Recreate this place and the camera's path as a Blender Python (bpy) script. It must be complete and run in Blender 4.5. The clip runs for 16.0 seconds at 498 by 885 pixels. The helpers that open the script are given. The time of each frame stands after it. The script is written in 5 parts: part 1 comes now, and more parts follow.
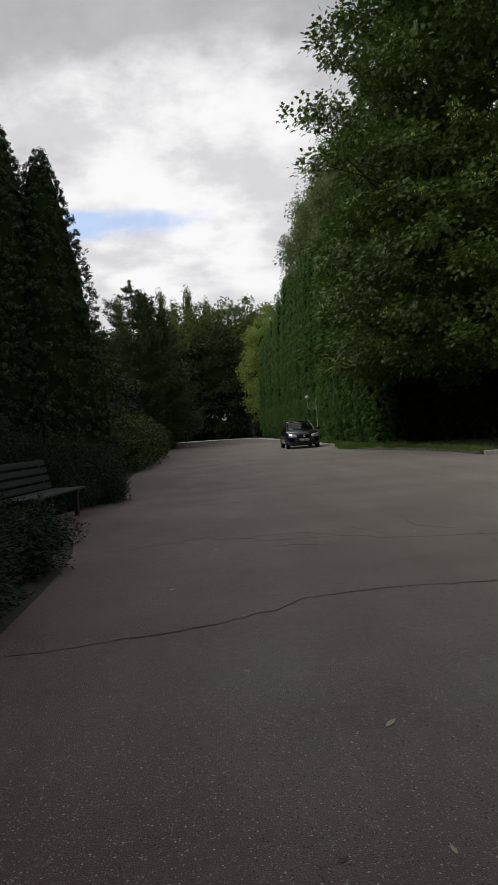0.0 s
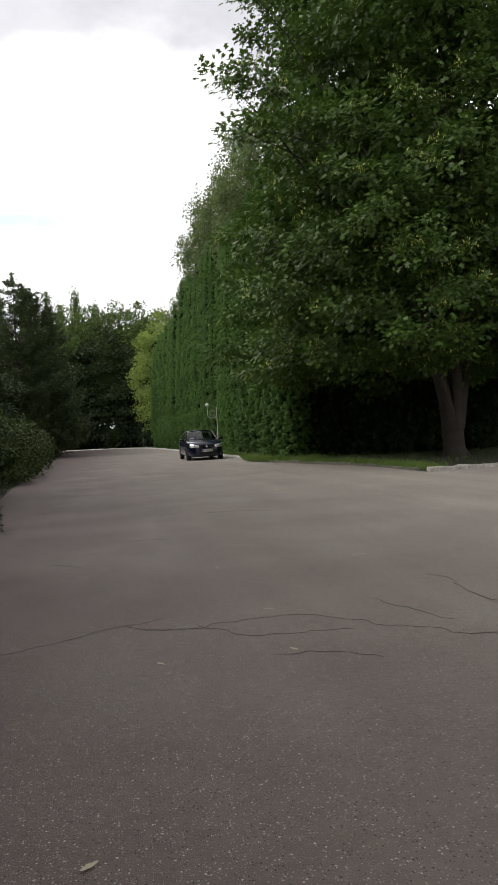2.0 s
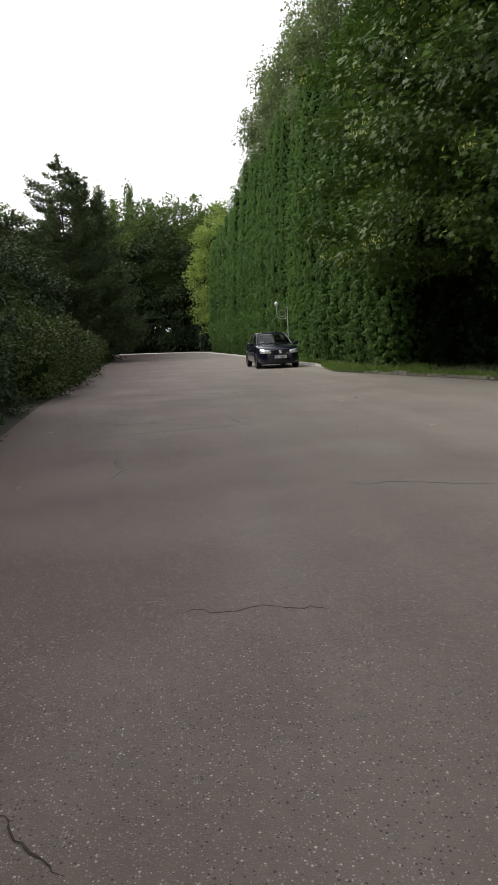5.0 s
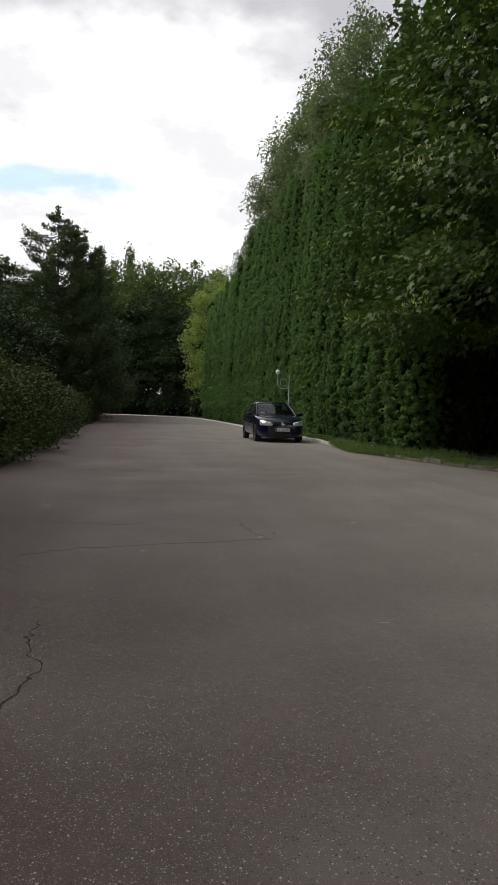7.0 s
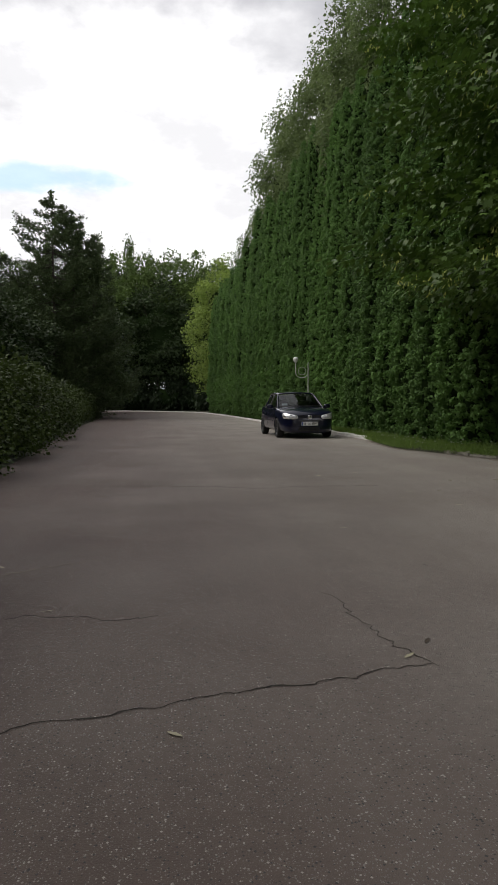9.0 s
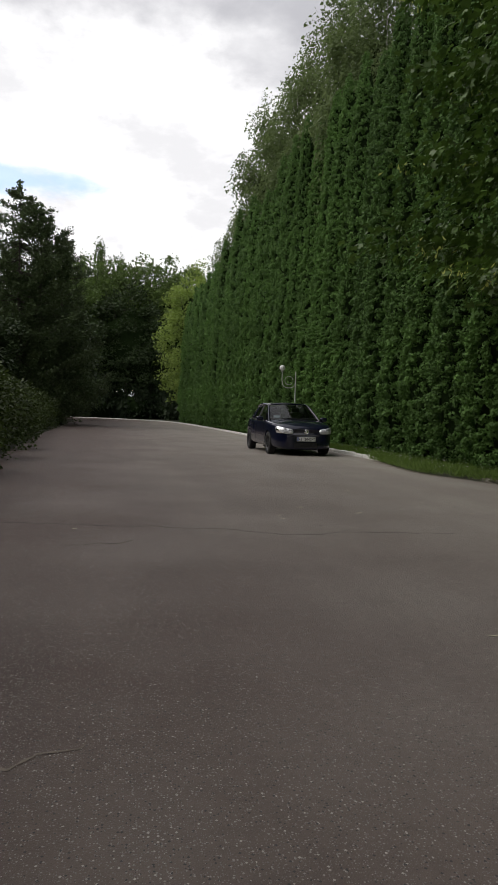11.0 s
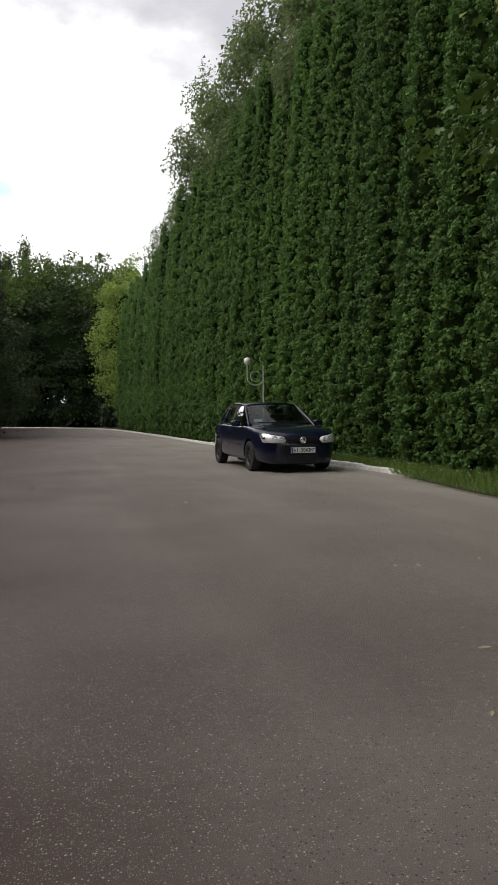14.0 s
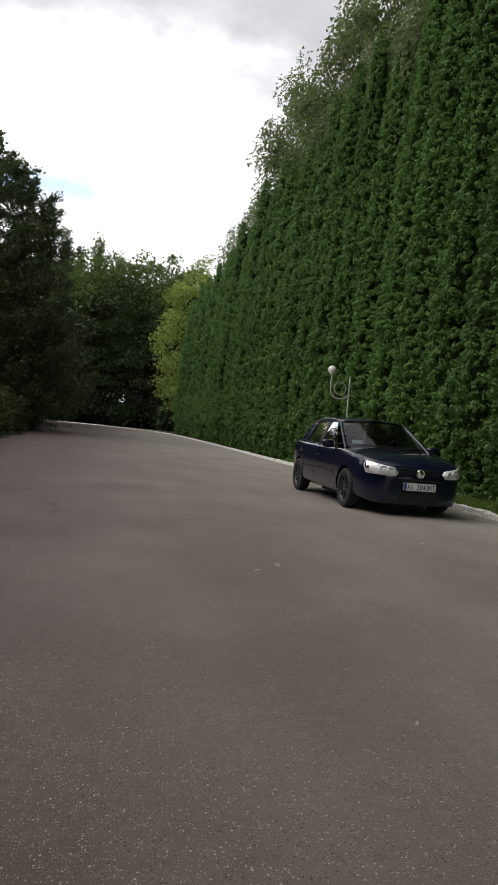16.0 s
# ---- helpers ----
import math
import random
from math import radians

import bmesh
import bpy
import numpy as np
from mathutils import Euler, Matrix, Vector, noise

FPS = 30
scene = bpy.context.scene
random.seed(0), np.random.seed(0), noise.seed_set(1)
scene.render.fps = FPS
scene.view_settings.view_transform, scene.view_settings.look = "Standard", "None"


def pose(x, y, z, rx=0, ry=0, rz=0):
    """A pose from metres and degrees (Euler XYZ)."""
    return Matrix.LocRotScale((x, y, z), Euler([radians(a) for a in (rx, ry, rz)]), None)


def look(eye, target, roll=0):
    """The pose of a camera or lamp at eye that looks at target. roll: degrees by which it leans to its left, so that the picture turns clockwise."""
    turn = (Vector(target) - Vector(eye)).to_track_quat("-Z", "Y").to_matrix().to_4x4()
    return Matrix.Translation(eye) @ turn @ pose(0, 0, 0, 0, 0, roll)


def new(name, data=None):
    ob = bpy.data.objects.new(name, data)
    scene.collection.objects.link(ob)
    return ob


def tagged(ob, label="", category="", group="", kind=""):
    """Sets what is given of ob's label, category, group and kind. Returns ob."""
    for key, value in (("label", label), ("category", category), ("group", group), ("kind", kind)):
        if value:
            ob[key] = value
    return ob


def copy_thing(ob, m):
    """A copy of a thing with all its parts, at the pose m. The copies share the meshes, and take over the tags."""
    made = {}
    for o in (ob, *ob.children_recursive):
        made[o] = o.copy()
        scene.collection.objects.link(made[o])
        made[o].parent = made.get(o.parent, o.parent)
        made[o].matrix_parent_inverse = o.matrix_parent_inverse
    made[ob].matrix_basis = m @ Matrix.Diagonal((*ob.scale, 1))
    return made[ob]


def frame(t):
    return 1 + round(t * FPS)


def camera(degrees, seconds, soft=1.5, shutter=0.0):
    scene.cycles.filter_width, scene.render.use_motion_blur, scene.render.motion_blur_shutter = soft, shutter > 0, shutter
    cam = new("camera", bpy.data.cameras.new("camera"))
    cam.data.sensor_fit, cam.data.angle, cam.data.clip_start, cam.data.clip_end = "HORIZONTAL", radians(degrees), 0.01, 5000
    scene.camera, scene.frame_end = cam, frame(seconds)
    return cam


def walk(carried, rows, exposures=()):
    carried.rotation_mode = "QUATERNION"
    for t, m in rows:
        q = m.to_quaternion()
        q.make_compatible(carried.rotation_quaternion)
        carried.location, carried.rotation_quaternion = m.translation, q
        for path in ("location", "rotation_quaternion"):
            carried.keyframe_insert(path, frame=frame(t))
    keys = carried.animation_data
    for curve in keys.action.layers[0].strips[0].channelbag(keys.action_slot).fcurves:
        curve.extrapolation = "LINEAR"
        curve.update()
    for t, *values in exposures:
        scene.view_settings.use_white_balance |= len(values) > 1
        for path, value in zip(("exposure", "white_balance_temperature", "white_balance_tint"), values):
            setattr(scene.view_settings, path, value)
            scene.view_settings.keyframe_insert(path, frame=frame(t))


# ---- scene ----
PATH = [
    (0, (-3.856, -34.075, 1.093), (-3.794, -32.077, 1.059), -4.5),
    (0.5, (-3.923, -33.307, 1.083), (-3.841, -31.31, 1.011), -5.6),
    (1, (-4.025, -32.523, 1.071), (-3.947, -30.525, 1.013), -4.3),
    (1.5, (-4.149, -31.751, 1.086), (-3.869, -29.771, 1.047), -0.3),
    (2, (-4.214, -31.024, 1.1), (-3.822, -29.063, 1.074), -3.3),
    (2.5, (-4.243, -30.258, 1.1), (-3.784, -28.312, 1.057), -3.1),
    (3, (-4.247, -29.488, 1.102), (-3.764, -27.547, 1.119), -2.3),
    (3.5, (-4.281, -28.765, 1.113), (-3.808, -26.822, 1.092), -2.1),
    (4, (-4.295, -27.873, 1.037), (-4.022, -25.916, 0.725), -0.5),
    (4.2, (-4.298, -27.518, 1.053), (-4.084, -25.558, 0.716), -2.9),
    (6.3, (-4.19, -24.074, 1.097), (-3.962, -22.097, 0.898), 0.1),
    (6.5, (-4.223, -23.752, 1.101), (-3.97, -21.779, 0.894), 1.6),
    (7, (-4.25, -22.992, 1.108), (-3.984, -21.012, 1.012), 1.2),
    (7.5, (-4.267, -22.164, 1.093), (-3.983, -20.186, 1.024), 1.3),
    (8, (-4.262, -21.355, 1.114), (-3.967, -19.391, 0.879), -0.2),
    (8.2, (-4.24, -21.012, 1.108), (-3.992, -19.031, 0.991), -0.5),
    (10.3, (-4.661, -18.434, 1.062), (-4.33, -16.465, 0.946), 1.8),
    (10.5, (-4.659, -18.153, 1.078), (-4.316, -16.187, 0.943), 2.7),
    (11, (-4.643, -17.329, 1.063), (-4.289, -15.362, 0.98), 1.5),
    (11.5, (-4.637, -16.449, 1.058), (-4.262, -14.485, 1.009), 2.2),
    (12, (-4.651, -15.686, 1.066), (-4.196, -13.74, 0.994), 1.5),
    (12.5, (-4.625, -14.911, 1.08), (-4.099, -12.982, 1.021), -1.1),
    (13, (-4.612, -14.133, 1.093), (-4.045, -12.216, 1.035), 1.3),
    (13.5, (-4.565, -13.294, 1.092), (-4.001, -11.376, 1.031), -0.6),
    (14, (-4.53, -12.461, 1.08), (-3.998, -10.535, 1.007), -0.4),
    (14.5, (-4.469, -11.695, 1.063), (-3.951, -9.763, 1.034), 2.8),
    (15, (-4.362, -10.88, 1.067), (-3.903, -8.935, 0.991), -1.1),
    (15.5, (-4.422, -9.963, 1.059), (-3.992, -8.01, 1.061), 3.8),
    (16, (-4.362, -9.235, 1.079), (-3.982, -7.271, 1.04), 4.9),
]
cam = camera(40.3, 16.0, soft=1.0)
EXPOSURES = [(0, -0.42), (0.5, -0.42), (1, 0.1), (1.5, 0.02), (2.0, 0.4), (2.5, 0.55), (3.5, 0.58), (4, 0.6), (6.5, 0.22), (7, 0.02), (8, 0.06), (10.5, -0.02),
             (11, -0.02), (12.5, -0.25), (13, -0.3), (13.5, -0.2), (14, 0.2), (14.5, 0.22), (15, 0.12), (15.5, 0.15), (16, 0.2)]
walk(cam, [(t, look(e, a, r)) for t, e, a, r in PATH], EXPOSURES)
# ==== place ====
# ---------------------------------------------------------------- sky and light
SUN_EL, SUN_AZ = radians(50), radians(-80)  # azimuth from +y towards +x


def sky_world():
    world = bpy.data.worlds.new("sky")
    scene.world = world
    world.use_nodes = True
    nt = world.node_tree
    nt.nodes.clear()
    add = nt.nodes.new
    out, bg = add("ShaderNodeOutputWorld"), add("ShaderNodeBackground")
    sky = add("ShaderNodeTexSky")
    sky.sky_type, sky.sun_disc, sky.sun_elevation, sky.sun_rotation = "NISHITA", False, SUN_EL, SUN_AZ
    dim = add("ShaderNodeVectorMath")
    dim.operation = "SCALE"
    dim.inputs["Scale"].default_value = 0.13
    nt.links.new(sky.outputs[0], dim.inputs[0])
    veil = add("ShaderNodeVectorMath")
    veil.operation = "ADD"
    veil.inputs[1].default_value = (0.31, 0.41, 0.62)
    nt.links.new(dim.outputs[0], veil.inputs[0])
    tc, sep = add("ShaderNodeTexCoord"), add("ShaderNodeSeparateXYZ")
    nt.links.new(tc.outputs["Generated"], sep.inputs[0])

    def math_node(op, a, b=None):
        n = add("ShaderNodeMath")
        n.operation = op
        for i, v in enumerate((a, b)):
            if v is None:
                continue
            if isinstance(v, (int, float)):
                n.inputs[i].default_value = v
            else:
                nt.links.new(v, n.inputs[i])
        return n.outputs[0]

    height = math_node("ADD", math_node("MAXIMUM", sep.outputs["Z"], 0.0), 0.22)
    comb = add("ShaderNodeCombineXYZ")
    nt.links.new(math_node("DIVIDE", sep.outputs["X"], height), comb.inputs[0])
    nt.links.new(math_node("DIVIDE", sep.outputs["Y"], height), comb.inputs[1])

    def cloud_noise(scale, detail, offset, rough=0.55):
        mp, n = add("ShaderNodeMapping"), add("ShaderNodeTexNoise")
        mp.inputs["Location"].default_value = offset
        n.inputs["Scale"].default_value, n.inputs["Detail"].default_value = scale, detail
        n.inputs["Roughness"].default_value = rough
        nt.links.new(comb.outputs[0], mp.inputs[0])
        nt.links.new(mp.outputs[0], n.inputs[0])
        return n.outputs[0]

    def ramp(src, a, b):
        r = add("ShaderNodeMapRange")
        r.interpolation_type = "SMOOTHSTEP"
        r.inputs[1].default_value, r.inputs[2].default_value = a, b
        nt.links.new(src, r.inputs[0])
        return r.outputs[0]

    # puffs, with a grey bank overhead whose ragged edge ends above the bright lower sky
    flat = add("ShaderNodeVectorMath")
    flat.operation = "LENGTH"
    nt.links.new(comb.outputs[0], flat.inputs[0])
    ragged = math_node("ADD", flat.outputs["Value"], math_node("MULTIPLY", math_node("SUBTRACT", cloud_noise(2.3, 8, (3.2, 1.4, 0.0)), 0.5), 1.5))
    bank = ramp(ragged, 1.16, 1.52)
    puffs = ramp(cloud_noise(3.1, 9, (5.1, 0.7, 2.0), 0.6), 0.38, 0.60)
    lit = math_node("MULTIPLY", math_node("ADD", math_node("MULTIPLY", bank, 0.70), 0.30), math_node("ADD", math_node("MULTIPLY", puffs, 0.42), 0.58))
    shade = add("ShaderNodeMix")
    shade.data_type = "RGBA"
    shade.inputs[6].default_value, shade.inputs[7].default_value = (0.43, 0.43, 0.475, 1), (1.28, 1.27, 1.28, 1)
    nt.links.new(lit, shade.inputs[0])
    cover = add("ShaderNodeMix")
    cover.data_type = "RGBA"
    # a ragged gap of blue low in the clouds
    gap = add("ShaderNodeVectorMath")
    gap.operation = "MULTIPLY_ADD"
    gap.inputs[1].default_value, gap.inputs[2].default_value = (4.4, 13.0, 0.0), (1.25, -23.55, 0.0)
    nt.links.new(comb.outputs[0], gap.inputs[0])
    away = add("ShaderNodeVectorMath")
    away.operation = "LENGTH"
    nt.links.new(gap.outputs[0], away.inputs[0])
    torn = math_node("ADD", away.outputs["Value"], math_node("MULTIPLY", math_node("SUBTRACT", cloud_noise(5.0, 6, (1.9, 2.2, 4.0)), 0.5), 2.4))
    nt.links.new(math_node("ADD", math_node("MULTIPLY", ramp(torn, 0.45, 1.25), 0.8), 0.2), cover.inputs[0])
    nt.links.new(veil.outputs[0], cover.inputs[6])
    nt.links.new(shade.outputs[2], cover.inputs[7])
    nt.links.new(cover.outputs[2], bg.inputs[0])
    bg.inputs[1].default_value = 1.0
    nt.links.new(bg.outputs[0], out.inputs[0])


sky_world()
sun = new("sun", bpy.data.lights.new("sun", "SUN"))
sun.data.energy, sun.data.angle, sun.data.color = 1.5, radians(50), (1.0, 0.95, 0.86)
sun.matrix_world = look((0, 0, 60), (-math.sin(SUN_AZ) * math.cos(SUN_EL), -math.cos(SUN_AZ) * math.cos(SUN_EL),
                                     60 - math.sin(SUN_EL)))


# ---------------------------------------------------------------- materials
def rgba(c, k=1.0):
    return (c[0] * k, c[1] * k, c[2] * k, 1)


def surface(name, base, rough=0.8, var=0.25, fine=30.0, broad=1.5, bump=0.0, bump_scale=None, metallic=0.0,
            spec=0.5, leafy=0.0, island=0.0, other=None, coat=0.0):
    """A node material: a base colour varied at a broad and a fine scale, with relief; leafy adds light through the leaf."""
    m = bpy.data.materials.new(name)
    m.use_nodes = True
    nt = m.node_tree
    add, link = nt.nodes.new, nt.links.new
    bsdf, out = nt.nodes["Principled BSDF"], nt.nodes["Material Output"]
    tc = add("ShaderNodeTexCoord")
    n1, n2 = add("ShaderNodeTexNoise"), add("ShaderNodeTexNoise")
    n1.inputs["Scale"].default_value, n2.inputs["Scale"].default_value = broad, fine
    n1.inputs["Detail"].default_value, n2.inputs["Detail"].default_value = 4, 3
    link(tc.outputs["Object"], n1.inputs[0])
    link(tc.outputs["Object"], n2.inputs[0])
    mean = add("ShaderNodeMath")
    mean.operation = "ADD"
    link(n1.outputs[0], mean.inputs[0])
    link(n2.outputs[0], mean.inputs[1])
    last = mean.outputs[0]
    if island:
        geo, mul, ob, plus = (add("ShaderNodeNewGeometry"), add("ShaderNodeMath"), add("ShaderNodeObjectInfo"),
                              add("ShaderNodeMath"))
        mul.operation = "MULTIPLY_ADD"
        mul.inputs[1].default_value = island
        link(geo.outputs["Random Per Island"], mul.inputs[0])
        link(last, mul.inputs[2])
        plus.operation = "MULTIPLY_ADD"
        plus.inputs[1].default_value = island * 0.7
        link(ob.outputs["Random"], plus.inputs[0])
        link(mul.outputs[0], plus.inputs[2])
        last = plus.outputs[0]
    rng = add("ShaderNodeMapRange")
    rng.inputs[1].default_value, rng.inputs[2].default_value = 0.6, 1.4 + island * 1.7
    link(last, rng.inputs[0])
    mix = add("ShaderNodeMix")
    mix.data_type = "RGBA"
    mix.inputs[6].default_value = rgba(base, 1 - var)
    mix.inputs[7].default_value = rgba(other, 1) if other else rgba(base, 1 + var)
    link(rng.outputs[0], mix.inputs[0])
    link(mix.outputs[2], bsdf.inputs["Base Color"])
    bsdf.inputs["Roughness"].default_value, bsdf.inputs["Metallic"].default_value = rough, metallic
    bsdf.inputs["Specular IOR Level"].default_value = spec
    bsdf.inputs["Coat Weight"].default_value, bsdf.inputs["Coat Roughness"].default_value = coat, 0.03
    if bump:
        nb, b = add("ShaderNodeTexNoise"), add("ShaderNodeBump")
        nb.inputs["Scale"].default_value, nb.inputs["Detail"].default_value = bump_scale or fine, 5
        link(tc.outputs["Object"], nb.inputs[0])
        b.inputs["Strength"].default_value, b.inputs["Distance"].default_value = bump, 0.02
        link(nb.outputs[0], b.inputs["Height"])
        link(b.outputs[0], bsdf.inputs["Normal"])
    if leafy:
        tr, ms = add("ShaderNodeBsdfTranslucent"), add("ShaderNodeMixShader")
        ms.inputs[0].default_value = leafy
        link(mix.outputs[2], tr.inputs[0])
        link(bsdf.outputs[0], ms.inputs[1])
        link(tr.outputs[0], ms.inputs[2])
        link(ms.outputs[0], out.inputs[0])
    return m


def asphalt_material():
    m = surface("asphalt", (0.176, 0.150, 0.134), rough=0.66, var=0.15, fine=16.0, broad=0.22, bump=0.7, bump_scale=190.0,
                spec=0.6)
    nt = m.node_tree
    add, link = nt.nodes.new, nt.links.new
    bsdf = nt.nodes["Principled BSDF"]
    base = bsdf.inputs["Base Color"].links[0].from_socket
    tc = add("ShaderNodeTexCoord")
    # the left is darker and redder, the kerb side dusty and pale; the border wanders
    # the left's darkening puts tree shade and lens falloff into the colour
    sx, wander, shift, span, tone, mul = (add("ShaderNodeSeparateXYZ"), add("ShaderNodeTexNoise"), add("ShaderNodeMath"), add("ShaderNodeMapRange"),
                                          add("ShaderNodeMix"), add("ShaderNodeMix"))
    link(tc.outputs["Object"], sx.inputs[0])
    wander.inputs["Scale"].default_value, wander.inputs["Detail"].default_value = 0.6, 4
    link(tc.outputs["Object"], wander.inputs[0])
    shift.operation, shift.inputs[1].default_value = "MULTIPLY_ADD", 5.0
    link(wander.outputs[0], shift.inputs[0])
    link(sx.outputs[0], shift.inputs[2])
    span.inputs[1].default_value, span.inputs[2].default_value = -3.4, 3.6
    link(shift.outputs[0], span.inputs[0])
    tone.data_type, mul.data_type, mul.blend_type = "RGBA", "RGBA", "MULTIPLY"
    tone.inputs[6].default_value, tone.inputs[7].default_value = (0.41, 0.280, 0.24, 1), (1.70, 1.82, 1.78, 1)
    link(span.outputs[0], tone.inputs[0])
    mul.inputs[0].default_value = 1.0
    link(base, mul.inputs[6])
    link(tone.outputs[2], mul.inputs[7])
    base = mul.outputs[2]
    # worn wheel tracks along the road, and oily blotches
    for stretch, size, low, high, dark in (((1.5, 0.09, 1.0), 1.0, 0.42, 0.60, 0.95), ((1.0, 1.0, 1.0), 1.1, 0.30, 0.50, 0.96)):
        mp, n, r, tint, wear = (add("ShaderNodeMapping"), add("ShaderNodeTexNoise"), add("ShaderNodeMapRange"), add("ShaderNodeMix"),
                                add("ShaderNodeMix"))
        mp.inputs["Scale"].default_value, mp.inputs["Location"].default_value = stretch, (size, 2 * size, 0)
        link(tc.outputs["Object"], mp.inputs[0])
        n.inputs["Scale"].default_value, n.inputs["Detail"].default_value = size, 6
        link(mp.outputs[0], n.inputs[0])
        r.inputs[1].default_value, r.inputs[2].default_value = low, high
        link(n.outputs[0], r.inputs[0])
        tint.data_type, wear.data_type, wear.blend_type = "RGBA", "RGBA", "MULTIPLY"
        tint.inputs[6].default_value, tint.inputs[7].default_value = (dark, dark * 0.98, dark * 0.98, 1), (1.06, 1.06, 1.06, 1)
        link(r.outputs[0], tint.inputs[0])
        wear.inputs[0].default_value = 1.0
        link(base, wear.inputs[6])
        link(tint.outputs[2], wear.inputs[7])
        base = wear.outputs[2]
    for scale, keep, size, bright in ((56.0, 0.97, 0.27, 0.56), (84.0, 0.88, 0.40, 0.46), (115.0, 0.74, 0.46, 0.31), (96.0, 0.80, 0.48, 0.050), (180.0, 0.6, 0.48, 0.22)):
        v, sep, pick, near, both, mx = (add("ShaderNodeTexVoronoi"), add("ShaderNodeSeparateColor"), add("ShaderNodeMath"),
                                        add("ShaderNodeMath"), add("ShaderNodeMath"), add("ShaderNodeMix"))
        v.inputs["Scale"].default_value, v.distance = scale, "MANHATTAN"
        link(tc.outputs["Object"], v.inputs["Vector"])
        link(v.outputs["Color"], sep.inputs[0])
        pick.operation, pick.inputs[1].default_value = "GREATER_THAN", keep
        link(sep.outputs[0], pick.inputs[0])
        near.operation, near.inputs[1].default_value = "LESS_THAN", size
        link(v.outputs["Distance"], near.inputs[0])
        both.operation = "MULTIPLY"
        link(pick.outputs[0], both.inputs[0])
        link(near.outputs[0], both.inputs[1])
        mx.data_type = "RGBA"
        mx.inputs[7].default_value = (bright, bright * 0.93, bright * 0.82, 1)
        link(both.outputs[0], mx.inputs[0])
        link(base, mx.inputs[6])
        base = mx.outputs[2]
    link(base, bsdf.inputs["Base Color"])
    return m


ASPHALT = asphalt_material()
GRASS_SOIL = surface("grassy_soil", (0.036, 0.038, 0.020), 0.95, 0.4, 25, 0.8, 0.6, 40)
GRASS = surface("grass_blades", (0.15, 0.235, 0.045), 0.6, 0.35, 3, 0.6, island=0.6, leafy=0.35)
KERB = surface("whitewashed_concrete", (0.72, 0.71, 0.67), 0.9, 0.38, 16, 3.0, 0.8, 50)
OLD_KERB = surface("worn_concrete", (0.24, 0.225, 0.195), 0.9, 0.5, 9, 2.5, 0.6, 50)
PALE_KERB = surface("pale_weathered_stone", (0.45, 0.43, 0.385), 0.9, 0.5, 14, 3, 0.7, 40)
CRACK = surface("crack_dirt", (0.036, 0.030, 0.024), 0.95, 0.4, 40, 4)
SAND = surface("pale_sand_filling", (0.185, 0.158, 0.125), 0.95, 0.35, 30, 5)
BARK = surface("grey_brown_bark", (0.055, 0.045, 0.036), 0.9, 0.4, 22, 3, 0.9, 18)
BIRCH_BARK = surface("white_birch_bark", (0.42, 0.40, 0.36), 0.8, 0.5, 10, 2, 0.4, 20)
THUJA = surface("thuja_sprays", (0.038, 0.073, 0.026), 0.6, 0.3, 7.0, 0.7, island=0.45, leafy=0.28, spec=0.2,
                other=(0.180, 0.340, 0.076))
# near-black colour of the inner shells, standing in for shade within crowns
SHADE_CORE = surface("thuja_inner_shade", (0.017, 0.029, 0.010), 1.0, 0.4, 20, 2, spec=0.0)
# darker copy of the thuja sprays, with shade put into the colour
SHADED_THUJA = surface("shaded_thuja_sprays", (0.042, 0.070, 0.027), 0.55, 0.5, 2.5, 0.5, island=0.8, leafy=0.15, spec=0.25)
MAPLE = surface("maple_leaves", (0.030, 0.066, 0.018), 0.45, 0.5, 1.9, 0.6, island=0.3, leafy=0.2, spec=0.4,
                other=(0.150, 0.262, 0.044))
SEEDS = surface("winged_seeds", (0.55, 0.60, 0.17), 0.6, 0.35, 3, 0.6, island=0.6, leafy=0.3, spec=0.2)
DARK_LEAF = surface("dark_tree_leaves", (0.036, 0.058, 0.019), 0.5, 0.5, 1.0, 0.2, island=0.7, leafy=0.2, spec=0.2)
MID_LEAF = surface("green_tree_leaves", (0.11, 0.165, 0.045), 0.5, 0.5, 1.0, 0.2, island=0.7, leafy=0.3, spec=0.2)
LIGHT_LEAF = surface("yellow_green_leaves", (0.075, 0.13, 0.03), 0.5, 0.3, 1.4, 0.35, island=0.5, leafy=0.4, spec=0.2,
                     other=(0.38, 0.50, 0.12))
BIRCH_LEAF = surface("birch_leaves", (0.145, 0.195, 0.075), 0.5, 0.45, 1.0, 0.3, island=0.7, leafy=0.45, spec=0.2)
LARCH = surface("conifer_needles", (0.075, 0.105, 0.044), 0.6, 0.45, 1.0, 0.3, island=0.7, leafy=0.2, spec=0.2)
SHRUB = surface("shrub_leaves", (0.022, 0.038, 0.011), 0.5, 0.5, 1.5, 0.4, island=0.8, leafy=0.25, spec=0.2,
                other=(0.085, 0.125, 0.028))
JUNIPER = surface("dark_shrub_sprays", (0.019, 0.032, 0.012), 0.6, 0.5, 1.5, 0.4, island=0.8, leafy=0.12, spec=0.2)
DRY_LEAF = surface("fallen_leaf", (0.48, 0.43, 0.20), 0.6, 0.35, 30, 8, island=0.6, leafy=0.2, other=(0.55, 0.52, 0.42))
BROWN_LEAF = surface("brown_fallen_leaf", (0.06, 0.045, 0.03), 0.7, 0.35, 30, 8, island=0.6)


# ---------------------------------------------------------------- mesh tools
def part(name, bm, material, parent, label="", smooth=False):
    """Links a bmesh as one mesh object under a thing or a part."""
    me = bpy.data.meshes.new(name)
    bm.to_mesh(me)
    bm.free()
    return link_mesh(name, me, material, parent, label, smooth)


